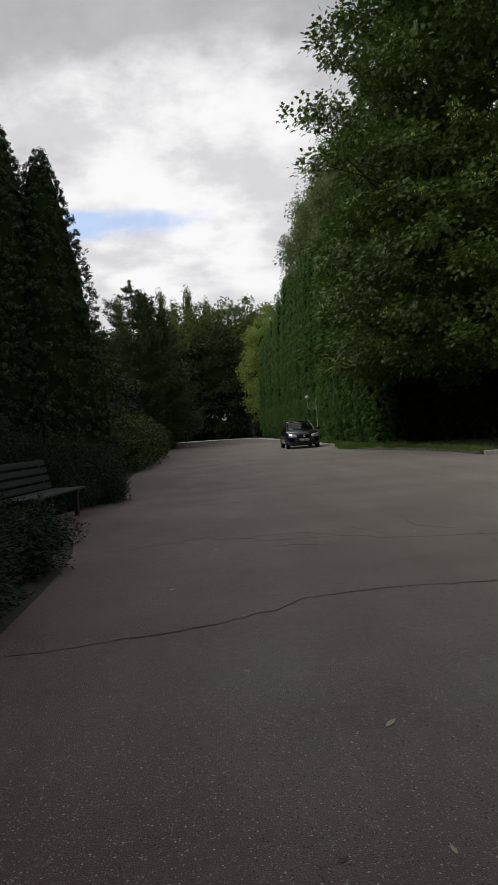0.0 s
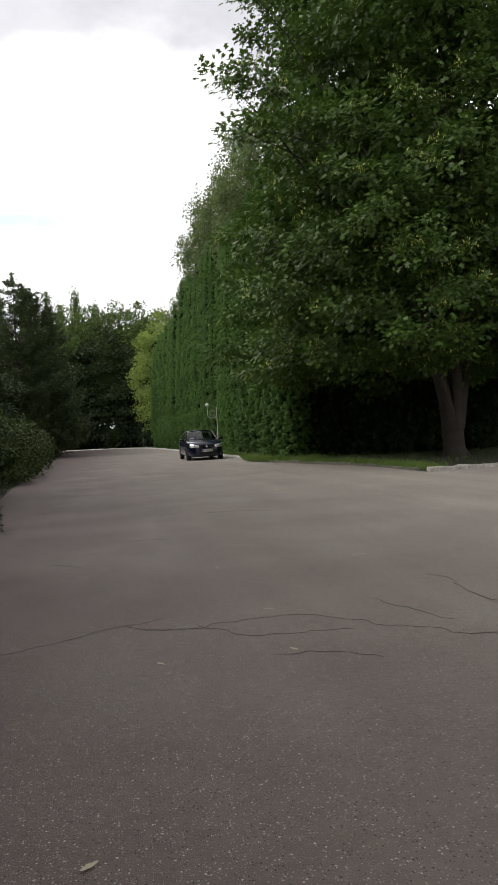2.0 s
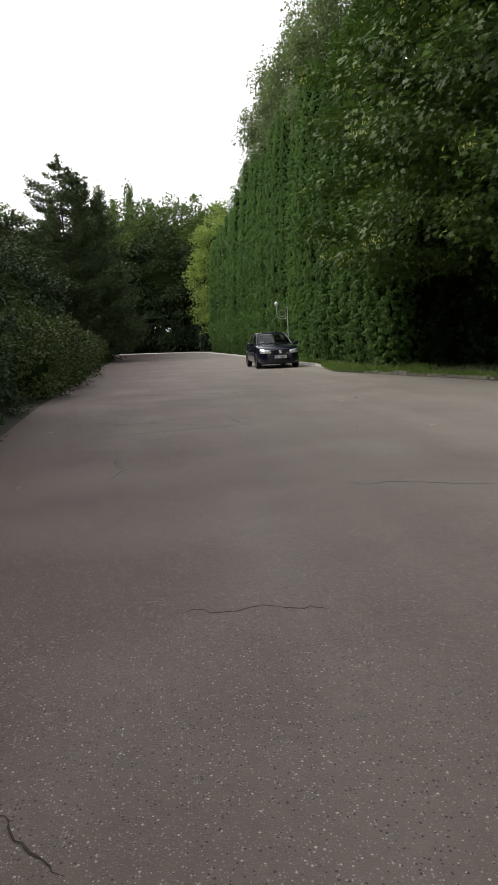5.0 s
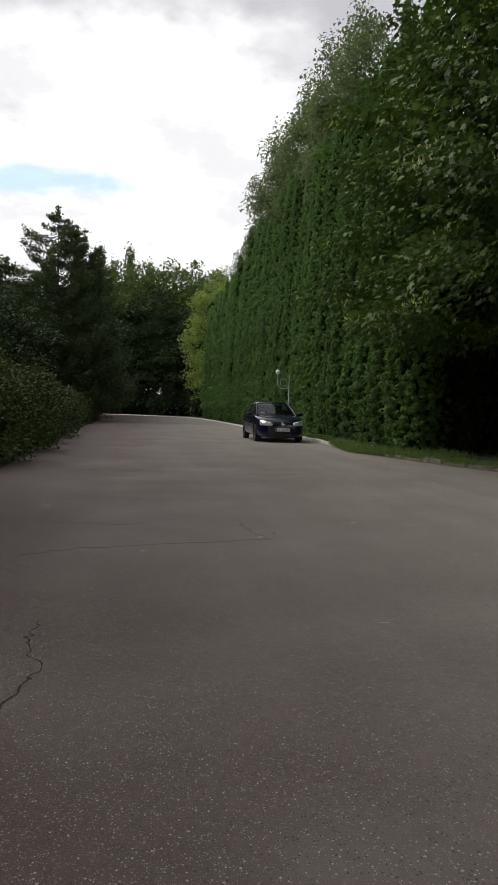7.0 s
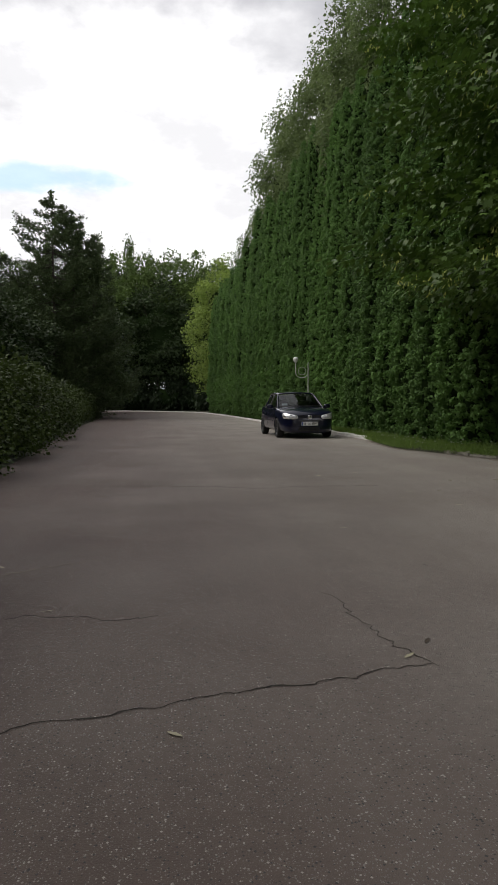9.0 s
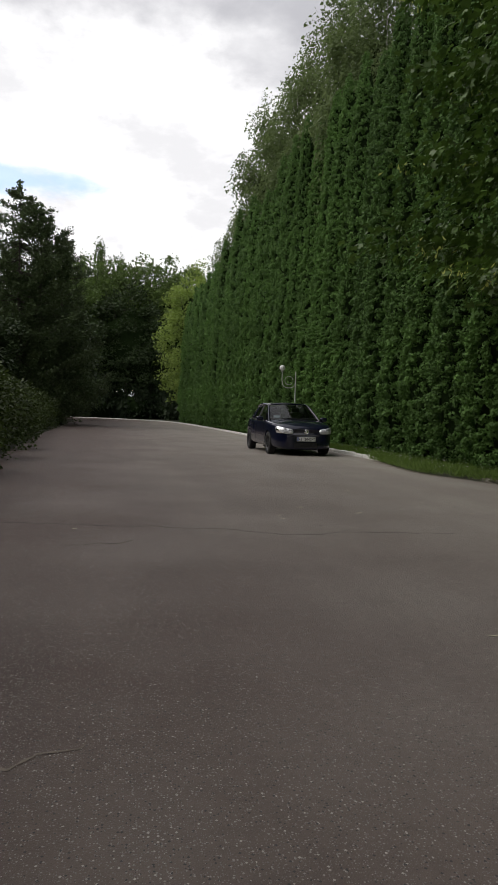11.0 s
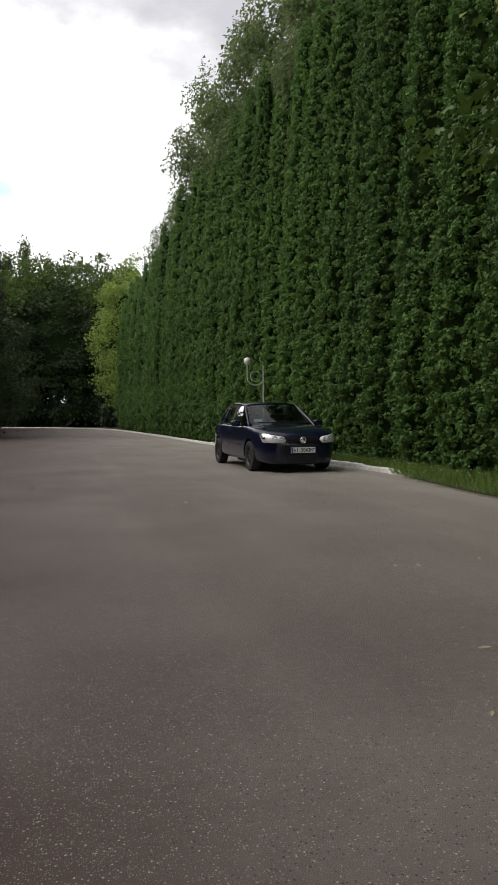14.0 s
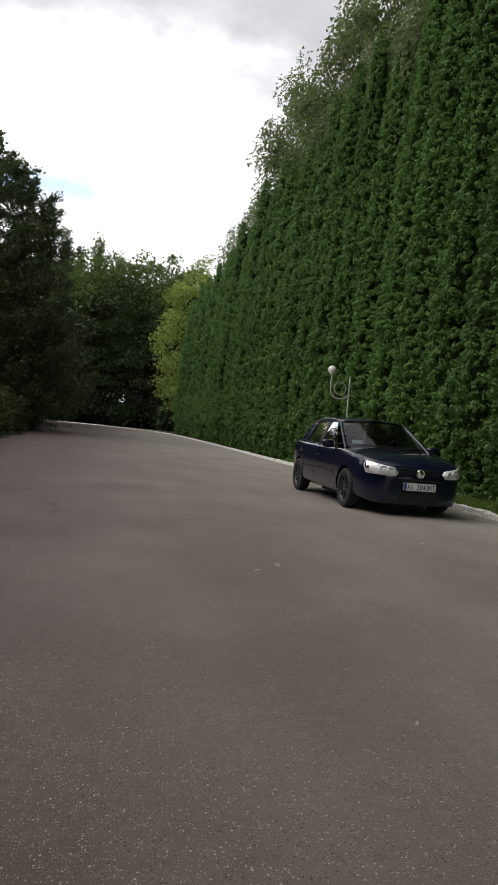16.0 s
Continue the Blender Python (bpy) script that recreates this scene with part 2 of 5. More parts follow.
def link_mesh(name, me, material, parent=None, label="", smooth=False):
    for m in material if isinstance(material, (list, tuple)) else [material]:
        if m.name not in me.materials:
            me.materials.append(m)
    if smooth:
        me.polygons.foreach_set("use_smooth", [True] * len(me.polygons))
    ob = new(name, me)
    if parent is not None:
        ob.parent = parent
    if label:
        ob["label"] = label
    return ob


def thing(name, label, category, at=(0, 0, 0), turn=0.0, group="", kind=""):
    ob = new(name)
    ob.empty_display_size = 0.2
    ob.matrix_world = pose(*at, 0, 0, turn)
    return tagged(ob, label, category, group, kind)


def poly_mesh(name, verts, loops, starts, mats=None):
    """A mesh from flat arrays: vertices, the loops' vertices, the start of each face."""
    me = bpy.data.meshes.new(name)
    me.vertices.add(len(verts))
    me.vertices.foreach_set("co", np.asarray(verts, dtype=np.float32).ravel())
    me.loops.add(len(loops))
    me.loops.foreach_set("vertex_index", np.asarray(loops, dtype=np.int32))
    me.polygons.add(len(starts))
    me.polygons.foreach_set("loop_start", np.asarray(starts, dtype=np.int32))
    if mats is not None:
        me.polygons.foreach_set("material_index", np.asarray(mats, dtype=np.int32))
    me.update(calc_edges=True)
    me.validate()
    return me


class Soup:
    """Collects faces in arrays: copies of a leaf shape, and tubes, each with a material slot."""

    def __init__(self):
        self.verts, self.loops, self.starts, self.mats, self.nv, self.nl = [], [], [], [], 0, 0

    def leaves(self, shape, centres, ups, outs, sizes, slot=0):
        """shape: points (along, across, lift) of one face; ups: the way it grows; outs: its face's way."""
        n, k = len(centres), len(shape)
        a = ups / (np.linalg.norm(ups, axis=1, keepdims=True) + 1e-9)
        c = np.cross(a, outs)
        c /= np.linalg.norm(c, axis=1, keepdims=True) + 1e-9
        o = np.cross(c, a)
        s = np.asarray(sizes)[:, None, None]
        sh = np.asarray(shape)
        v = (centres[:, None, :] + s * (sh[None, :, 0, None] * a[:, None, :] + sh[None, :, 1, None] * c[:, None, :]
                                        + sh[None, :, 2, None] * o[:, None, :]))
        self.verts.append(v.reshape(-1, 3))
        self.loops.append(np.arange(n * k) + self.nv)
        self.starts.append(np.arange(n) * k + self.nl)
        self.mats.append(np.full(n, slot))
        self.nv += n * k
        self.nl += n * k

    def grid(self, pts, slot=0, wrap=True):
        """A sheet from an array of points, rows by columns; wrap closes the columns into a tube."""
        r, c = pts.shape[:2]
        idx = np.arange(r * c).reshape(r, c)
        nxt = np.roll(idx, -1, axis=1) if wrap else idx[:, 1:]
        cur = idx if wrap else idx[:, :-1]
        q = np.stack([cur[:-1], nxt[:-1], nxt[1:], cur[1:]], axis=-1).reshape(-1, 4) + self.nv
        self.verts.append(pts.reshape(-1, 3))
        self.loops.append(q.ravel())
        self.starts.append(np.arange(len(q)) * 4 + self.nl)
        self.mats.append(np.full(len(q), slot))
        self.nv += r * c
        self.nl += len(q) * 4

    def tube(self, path, radii, sides=7, slot=0):
        path = np.asarray(path, dtype=float)
        d = np.gradient(path, axis=0)
        d /= np.linalg.norm(d, axis=1, keepdims=True) + 1e-9
        ref = np.where(np.abs(d[:, 2:3]) > 0.9, np.array([[1.0, 0, 0]]), np.array([[0, 0, 1.0]]))
        u = np.cross(d, ref)
        u /= np.linalg.norm(u, axis=1, keepdims=True) + 1e-9
        w = np.cross(d, u)
        ang = np.linspace(0, 2 * math.pi, sides, endpoint=False)
        pts = path[:, None, :] + np.asarray(radii)[:, None, None] * (
            np.cos(ang)[None, :, None] * u[:, None, :] + np.sin(ang)[None, :, None] * w[:, None, :])
        self.grid(pts, slot)

    def mesh(self, name):
        cat = np.concatenate
        return poly_mesh(name, cat(self.verts), cat(self.loops), cat(self.starts), cat(self.mats))


def smooth_line(points, steps=6, closed=False):
    """A Catmull-Rom line through 2D or 3D points."""
    p = [np.array(q, dtype=float) for q in points]
    p = [2 * p[0] - p[1]] + p + [2 * p[-1] - p[-2]]
    out = []
    for i in range(1, len(p) - 2):
        for s in range(steps):
            t = s / steps
            out.append(0.5 * (2 * p[i] + (p[i + 1] - p[i - 1]) * t + (2 * p[i - 1] - 5 * p[i] + 4 * p[i + 1] - p[i + 2]) * t * t
                              + (3 * p[i] - p[i - 1] - 3 * p[i + 1] + p[i + 2]) * t ** 3))
    out.append(p[-2])
    return np.array(out)


def box(bm, lo, hi, bevel=0.0):
    geo = bmesh.ops.create_cube(bm, size=1.0)
    vs = geo["verts"]
    for v in vs:
        v.co = Vector([lo[i] + (v.co[i] + 0.5) * (hi[i] - lo[i]) for i in range(3)])
    if bevel:
        es = list({e for v in vs for e in v.link_edges})
        bmesh.ops.bevel(bm, geom=es, offset=bevel, segments=2, affect="EDGES", profile=0.6)
    return bm


def sheet(name, ring, z, material, label, category, step=0.0):
    """A flat piece of ground inside a ring of points."""
    bm = bmesh.new()
    f = bm.faces.new([bm.verts.new((p[0], p[1], z)) for p in ring])
    if f.normal.z < 0:
        f.normal_flip()
    bmesh.ops.triangulate(bm, faces=[f])
    for f in bm.faces:
        f.normal_update()
        if f.normal.z < 0:
            f.normal_flip()
    ob = part(name, bm, material, None)
    return tagged(ob, label, category, kind="structure")


# ---------------------------------------------------------------- ground, road, kerbs
KERB_LINE = smooth_line([(1.46, -1.35), (1.36, 8), (1.15, 20), (0.95, 32), (0.55, 45), (-0.3, 56), (-2.6, 65),
                         (-6.4, 73.5), (-12, 81), (-24, 90), (-40, 95)], 8)
VERGE_LINE = smooth_line([(1.46, -1.35), (1.22, -3.0), (1.05, -4.8), (1.35, -6.2), (1.72, -7.8), (2.1, -9.6), (2.6, -11.6),
                          (2.85, -14.0), (2.78, -16.75)], 5)
SIDE_LINE = smooth_line([(2.78, -16.75), (6, -16.5), (12, -15.6), (22, -13.5), (45, -9)], 4)
LEFT_LINE = smooth_line([(-5.2, -60), (-5.2, -40), (-5.3, -30), (-5.65, -26.5), (-6.6, -24), (-6.3, -20.5), (-6.9, -12.3),
                         (-7.2, -5), (-7.8, 4), (-8.4, 16), (-9.4, 40), (-11.0, 62), (-15, 72), (-26, 80), (-42, 84)], 5)

bm = bmesh.new()
bmesh.ops.create_grid(bm, x_segments=40, y_segments=40, size=900)
ground = tagged(part("ground", bm, GRASS_SOIL, None), "dark grassy soil stretching to the horizon", "ground", kind="structure")
ground.location = (0, 0, -0.03)

ring = [tuple(p) for p in LEFT_LINE] + [tuple(p) for p in KERB_LINE[::-1]] + [tuple(p) for p in VERGE_LINE[1:]]
ring += [tuple(p) for p in SIDE_LINE[1:]] + [(45, -60)]
road = sheet("road", ring, 0.0, ASPHALT, "worn grey asphalt road with pale stones and cracks", "road")

verge_ring = [(p[0] + 0.13, p[1]) for p in KERB_LINE[:40]] + [(4, 40), (30, 40), (40, -9.5)]
verge_ring += [(p[0], p[1] + 0.14) for p in SIDE_LINE[:-1][::-1]] + [(p[0] - 0.03, p[1]) for p in VERGE_LINE[::-1][1:-1]]
verge = sheet("verge", verge_ring, 0.006, GRASS_SOIL, "low shaded grass verge behind the kerb", "grass verge")


def kerb_run(name, line, length, height, width, material, label, gap=0.012, jitter=0.0, side=1.0, rough=0.005):
    """Kerb stones end to end along a line."""
    run = thing(name, label, "kerb", kind="structure")
    seg = np.linalg.norm(np.diff(line, axis=0), axis=1)
    dist = np.concatenate([[0], np.cumsum(seg)])
    rng = random.Random(5)
    shapes = []
    for k in range(3):
        bm = bmesh.new()
        box(bm, (0, 0, -0.06), (length - gap, width, height), 0.012)
        es = [e for e in bm.edges if e.calc_length() > length * 0.5]
        bmesh.ops.subdivide_edges(bm, edges=es, cuts=5)
        for v in bm.verts:
            chip = rough * (2.0 if v.co.z > height * 0.6 else 0.8)
            v.co += Vector([rng.uniform(-1, 1) * 0.006, rng.uniform(-1, 1) * chip, rng.uniform(-1.6, 0.6) * chip])
        me = bpy.data.meshes.new("kerb_stone")
        bm.to_mesh(me)
        bm.free()
        me.materials.append(material)
        shapes.append(me)
    d = 0.0
    while d + length < dist[-1]:
        a = np.array([np.interp(d, dist, line[:, i]) for i in (0, 1)])
        b = np.array([np.interp(d + length, dist, line[:, i]) for i in (0, 1)])
        ob = new("kerb_stone", shapes[rng.randrange(3)])
        ob.parent = run
        ang = math.degrees(math.atan2(*(b - a)[::-1]))
        ob.matrix_local = pose(a[0], a[1], rng.uniform(-1, 1) * jitter, rng.uniform(-1, 1) * jitter * 60, 0,
                               ang + rng.uniform(-1, 1) * jitter * 60) @ Matrix.Diagonal((1, side, 1, 1))
        d += length
    return run


kerb_run("kerb_1", KERB_LINE, 1.0, 0.09, 0.15, KERB, "chipped whitewashed concrete kerb along the hedge", jitter=0.008, side=-1.0, rough=0.005)
kerb_run("kerb_2", VERGE_LINE[16:], 0.8, 0.075, 0.12, OLD_KERB, "sunken worn concrete kerb stones beside the grass", jitter=0.03, rough=0.014)
kerb_run("kerb_3", SIDE_LINE, 1.0, 0.10, 0.16, PALE_KERB, "pale concrete kerb at the mouth of a side road", jitter=0.012, rough=0.010)


# ---------------------------------------------------------------- trees and shrubs
DART = [(-0.5, 0.36, 0), (0.55, 0.10, 0.0), (-0.2, -0.46, 0.0)]
CHIP = [(0, 0.32, 0.0), (1.0, 0.10, 0.0), (0.30, -0.46, 0.04)]
MAPLE_LEAF = [(0, 0, 0), (0.08, 0.40, -0.05), (0.36, 0.20, 0.02), (0.60, 0.46, -0.06), (0.66, 0.15, 0.02), (1.0, 0.0, -0.14),
              (0.66, -0.15, 0.02), (0.60, -0.46, -0.06), (0.36, -0.20, 0.02), (0.08, -0.40, -0.05)]
NEEDLE = [(0, 0.16, 0), (1.0, 0.04, 0.05), (0.15, -0.18, 0)]
KEY = [(0, 0.10, 0), (1.0, 0.16, 0.05), (0.8, -0.16, 0.0)]
FLAKE = [(0, 0, 0), (0.45, 0.42, 0.06), (1.0, 0.08, -0.05), (0.55, -0.40, 0.02)]
OVAL = [(0, 0, 0), (0.35, 0.27, -0.04), (0.75, 0.22, 0.0), (1.0, 0.0, -0.08), (0.75, -0.22, 0.0), (0.35, -0.27, -0.04)]
CLUMP = [(0, 0, 0), (0.25, 0.46, 0.05), (0.6, 0.26, 0.0), (1.0, 0.05, -0.04), (0.5, -0.42, 0.0)]


def unit(rng, n):
    v = rng.normal(size=(n, 3))
    return v / np.linalg.norm(v, axis=1, keepdims=True)


def lumps(theta, z, seed, freq=5.0):
    """A smooth uneven field round a column, about -1 to 1."""
    out = np.zeros_like(theta)
    r = np.random.RandomState(seed)
    for k in range(9):
        a, b, p, q = r.randint(1, 6), r.uniform(0.4, freq), r.uniform(0, 6.28), r.uniform(0, 6.28)
        out += np.sin(a * theta + p + b * z * 0.7) * np.cos(b * z + q) / 3.2
    return out


def thuja_mesh(name, height, radius, tufts, per, size, seed, narrow=0.62, facing=True):
    """A column of tufts of small upright sprays round a core coloured as inner shade; denser on the side towards the
    road.
    """
    rng = np.random.RandomState(seed)
    s = Soup()

    def prof(z):
        h = np.clip(z / height, 0, 1)
        return radius * np.minimum(1.0, 0.75 + 2.6 * h) * np.power(np.clip(1 - h ** 1.8, 0, 1), narrow)

    # near-black sheet for the shade behind the sprays
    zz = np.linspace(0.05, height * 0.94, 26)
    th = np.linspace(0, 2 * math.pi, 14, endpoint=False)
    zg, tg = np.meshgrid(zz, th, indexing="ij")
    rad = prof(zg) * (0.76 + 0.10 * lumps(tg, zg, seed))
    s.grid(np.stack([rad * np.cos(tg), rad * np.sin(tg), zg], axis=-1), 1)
    z = height * (1 - np.power(rng.uniform(0, 1, tufts), 0.82)) * 0.99
    t = rng.uniform(0, 2 * math.pi, tufts)
    if facing:
        t = np.where(rng.uniform(0, 1, tufts) < 0.8, math.pi + 0.25 + rng.uniform(-1.75, 1.75, tufts), t)
    r = prof(z) * (0.87 + 0.14 * lumps(t, z, seed) + rng.normal(0, 0.085, tufts))
    away = np.stack([np.cos(t), np.sin(t), np.full(tufts, 0.0)], axis=1)
    c = away * r[:, None] + np.array([0, 0, 1.0]) * z[:, None]
    n = tufts * per
    C, A = np.repeat(c, per, axis=0), np.repeat(away, per, axis=0)
    scale = np.repeat(rng.uniform(0.65, 1.3, tufts), per) * size * (0.72 + 0.28 * (1 - C[:, 2] / height))
    ball = rng.normal(0, 1, (n, 3))
    ball /= np.linalg.norm(ball, axis=1, keepdims=True)
    ball = ball + A * 0.55 + np.array([0, 0, 0.45])
    up = np.cross(ball, rng.normal(0, 1, (n, 3))) + ball * 0.35
    out = ball + rng.normal(0, 0.55, (n, 3))
    s.leaves(DART, C + ball * scale[:, None] * rng.uniform(0.55, 0.85, n)[:, None], up, out, scale * rng.uniform(0.42, 0.85, n))
    return s.mesh(name)


def trunk_mesh(name, height, r0, r1, bend=0.15, seed=0, sides=9):
    s = Soup()
    rng = np.random.RandomState(seed)
    z = np.linspace(-0.05, height, 8)
    p = np.stack([bend * np.sin(z / height * 2 + rng.uniform(0, 6)), bend * np.cos(z / height * 2.3 + rng.uniform(0, 6)), z], axis=1)
    p[:, :2] -= p[0, :2]
    rad = np.linspace(r0, r1, 8)
    rad[0] *= 1.35
    s.tube(p, rad, sides)
    return s.mesh(name)


def thuja(at, height, radius, tufts, per, size, seed, label, group, mats, narrow=0.62, facing=True):
    t = thing("thuja_tree", label, "tree", (*at, 0.0), group=group)
    link_mesh("trunk", trunk_mesh("trunk", height * 0.8, radius * 0.12, 0.02, 0.05, seed, 7), BARK, t)
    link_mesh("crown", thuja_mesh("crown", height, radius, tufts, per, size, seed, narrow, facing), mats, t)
    return t


def broad_crown(name, clusters, spread, per, size, shape, seed, droop=0.25, flat=0.5, tilt=0.6, core=None, up_bias=0.0):
    """Leaves in flat layered clumps round the given centres, on an uneven shell coloured as inner shade."""
    rng = np.random.RandomState(seed)
    s = Soup()
    k = len(clusters)
    c = np.repeat(clusters, per, axis=0)
    n = len(c)
    sp = np.repeat(spread * rng.uniform(0.7, 1.3, k), per)[:, None]
    off = rng.normal(0, 1, (n, 3)) * sp
    off *= np.minimum(1.0, 1.7 * sp / (np.linalg.norm(off, axis=1, keepdims=True) + 1e-9))
    off[:, 2] *= flat
    off[:, 2] -= droop * (off[:, 0] ** 2 + off[:, 1] ** 2) / (sp[:, 0] + 0.1)
    mid = clusters.mean(axis=0)
    radial = c - mid
    radial /= np.linalg.norm(radial, axis=1, keepdims=True) + 1e-9
    along = radial * 0.6 + off / (sp + 1e-6) * 0.4 + rng.normal(0, 0.5, (n, 3))
    along[:, 2] += up_bias - droop
    out = np.array([[0, 0, 1.0]]) + radial * 0.5 + rng.normal(0, tilt, (n, 3))
    s.leaves(shape, c + off, along, out, size * rng.uniform(0.6, 1.3, n))
    # lumpy near-black shell in place of the crown's inner shade
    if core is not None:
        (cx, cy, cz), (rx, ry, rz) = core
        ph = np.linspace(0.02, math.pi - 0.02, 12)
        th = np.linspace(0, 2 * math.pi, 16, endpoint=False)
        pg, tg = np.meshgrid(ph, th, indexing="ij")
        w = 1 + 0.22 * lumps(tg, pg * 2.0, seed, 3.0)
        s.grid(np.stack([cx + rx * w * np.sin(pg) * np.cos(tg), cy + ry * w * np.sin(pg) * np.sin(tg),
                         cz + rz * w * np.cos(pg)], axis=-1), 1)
    return s.mesh(name)


def crown_centres(rng, n, centre, radii, inner=0.55, low_cut=-0.9):
    v = unit(rng, n * 2)
    v = v[v[:, 2] > low_cut][:n]
    lump = 1 + 0.16 * np.sin(v[:, 0] * 5 + 1) * np.cos(v[:, 2] * 6) + 0.12 * np.sin(v[:, 1] * 7)
    r = (inner + (1 - inner) * np.power(rng.uniform(0, 1, len(v)), 0.45)) * lump
    return np.array(centre) + v * r[:, None] * np.array(radii)


def limb_mesh(name, base_h, trunk_r, tips, seed, fork=0.55, sides=6):
    """Tapered limbs from the trunk's upper part to the given tips."""
    rng = np.random.RandomState(seed)
    s = Soup()
    for tip in tips:
        h = base_h * rng.uniform(0.75, 1.25)
        t = np.linspace(0, 1, 7)[:, None]
        start = np.array([0, 0, h])
        mid = start + (np.array(tip) - start) * fork + np.array([0, 0, 0.12 * np.linalg.norm(np.array(tip) - start)])
        path = (1 - t) ** 2 * start + 2 * t * (1 - t) * mid + t ** 2 * np.array(tip)
        path[1:-1] += rng.normal(0, 0.06, (5, 3))
        r = trunk_r * rng.uniform(0.28, 0.5)
        s.tube(path, np.linspace(r, 0.012, 7), sides)
    return s.mesh(name)


def broad_tree(name, at, height, radii, crown_z, leaf_mat, label, seed, n=90, per=60, size=0.3, spread=0.7, shape=CLUMP,
               trunk_r=0.22, bark=None, low_cut=-0.9, group="", core=0.62, turn=0.0, inner=0.55, droop=0.2, category="tree", flat=0.5):
    rng = np.random.RandomState(seed)
    t = thing(name, label, category, (*at, 0.0), turn, group)
    link_mesh("trunk", trunk_mesh("trunk", height * 0.8, trunk_r, trunk_r * 0.25, 0.25, seed), bark or BARK, t, smooth=True)
    cen = crown_centres(rng, n, (0, 0, crown_z), radii, inner, low_cut)
    link_mesh("branching", limb_mesh("branching", crown_z * 0.6, trunk_r, cen[:18], seed), bark or BARK, t)
    mats = [leaf_mat, SHADE_CORE]
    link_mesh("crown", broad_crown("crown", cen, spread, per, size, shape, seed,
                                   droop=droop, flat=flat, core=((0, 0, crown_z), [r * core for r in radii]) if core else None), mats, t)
    return t


def row_x(y):
    return float(np.interp(y, [-6, 0, 12, 21, 35, 45, 52, 58], [3.1, 2.95, 2.6, 2.35, 2.15, 1.9, 1.65, 1.5]))


# the tall clipped row behind the kerb
rng = random.Random(11)
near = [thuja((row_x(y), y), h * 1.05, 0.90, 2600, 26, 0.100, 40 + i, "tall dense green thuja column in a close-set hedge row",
              "hedge row", [THUJA, SHADE_CORE]) for i, (y, h) in enumerate(((-4.6, 12.2), (-3.0, 12.9), (-1.5, 12.5)))]
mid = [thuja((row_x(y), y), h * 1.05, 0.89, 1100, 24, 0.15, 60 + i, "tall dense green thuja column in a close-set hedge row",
             "hedge row", [THUJA, SHADE_CORE]) for i, (y, h) in enumerate(((13.2, 12.4), (14.6, 12.8)))]
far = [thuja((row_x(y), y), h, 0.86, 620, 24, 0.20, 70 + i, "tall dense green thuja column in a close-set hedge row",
             "hedge row", [THUJA, SHADE_CORE]) for i, (y, h) in enumerate(((35.0, 12.7), (36.4, 12.9), (37.8, 12.5)))]
y = 0.0
k = 0
while y < 55:
    src = near[k % 3] if y < 12.5 else (mid[k % 2] if y < 34.5 else far[k % 3])
    if 12.5 < y < 15.3:
        y = 16.0
    if 34.4 < y < 38.6:
        y = 39.2
    sc = rng.uniform(0.93, 1.06) * (1.10 if 20.5 < y < 22 else 1.0) * (1.0 if y < 40 else 0.98)
    copy_thing(src, pose(row_x(y) + rng.uniform(-0.12, 0.12) + (0.38 if 8.4 < y < 10.2 else 0.0), y, 0, 0, 0, rng.uniform(-28, 28))
               @ Matrix.Diagonal((rng.uniform(0.92, 1.08), rng.uniform(0.92, 1.08), sc, 1)))
    y += rng.uniform(1.25, 1.55)
    k += 1

# the big maple that overhangs the road
mrng = np.random.RandomState(5)
maple = thing("maple_tree", "large spreading maple with dark green leaves and forked trunk", "tree", (6.5, -11.0, 0.0))
link_mesh("trunk", trunk_mesh("trunk", 2.0, 0.36, 0.30, 0.04, 3, 14), BARK, maple, smooth=True)


def spaced(points, gap):
    """The points that keep a distance from all earlier ones."""
    kept = []
    for p in points:
        if all(np.sum((p - q) ** 2) > gap * gap for q in kept):
            kept.append(p)
    return np.array(kept)


cen = np.concatenate([crown_centres(mrng, 1500, (-0.4, 0.6, 10.6), (6.2, 7.0, 8.8), 0.72, -0.66),
                      crown_centres(mrng, 800, (-0.9, 1.5, 5.3), (7.3, 7.0, 3.1), 0.62, -0.9)])
cen = cen[cen[:, 0] > np.interp(cen[:, 2], [3, 6.0, 8.0, 9.5, 10.5, 11.2, 12.2, 14, 15], [-7.3, -6.9, -6.0, -5.2, -4.9, -5.0, -5.3, -5.4, -5.2])]
behind = crown_centres(mrng, 620, (-2.5, 3.4, 7.8), (3.6, 3.8, 4.7), 0.7, -0.85)
cen = np.concatenate([cen, behind])
cen = np.concatenate([[(-7.6, -3.2, 10.3), (-6.9, -2.9, 10.6), (-7.5, -3.6, 8.75), (-6.6, -3.2, 9.1), (-6.8, -3.0, 12.6)], spaced(cen, 1.18)])
inside = crown_centres(mrng, 640, (-0.2, 0.8, 10.4), (4.7, 5.2, 7.6), 0.15, -0.9)
inside = inside[inside[:, 0] > -4.6]
FORKS = ((-1.7, -0.9, 7.0), (1.5, 0.5, 7.6), (0.2, 1.6, 8.4), (-0.3, -1.8, 6.4))
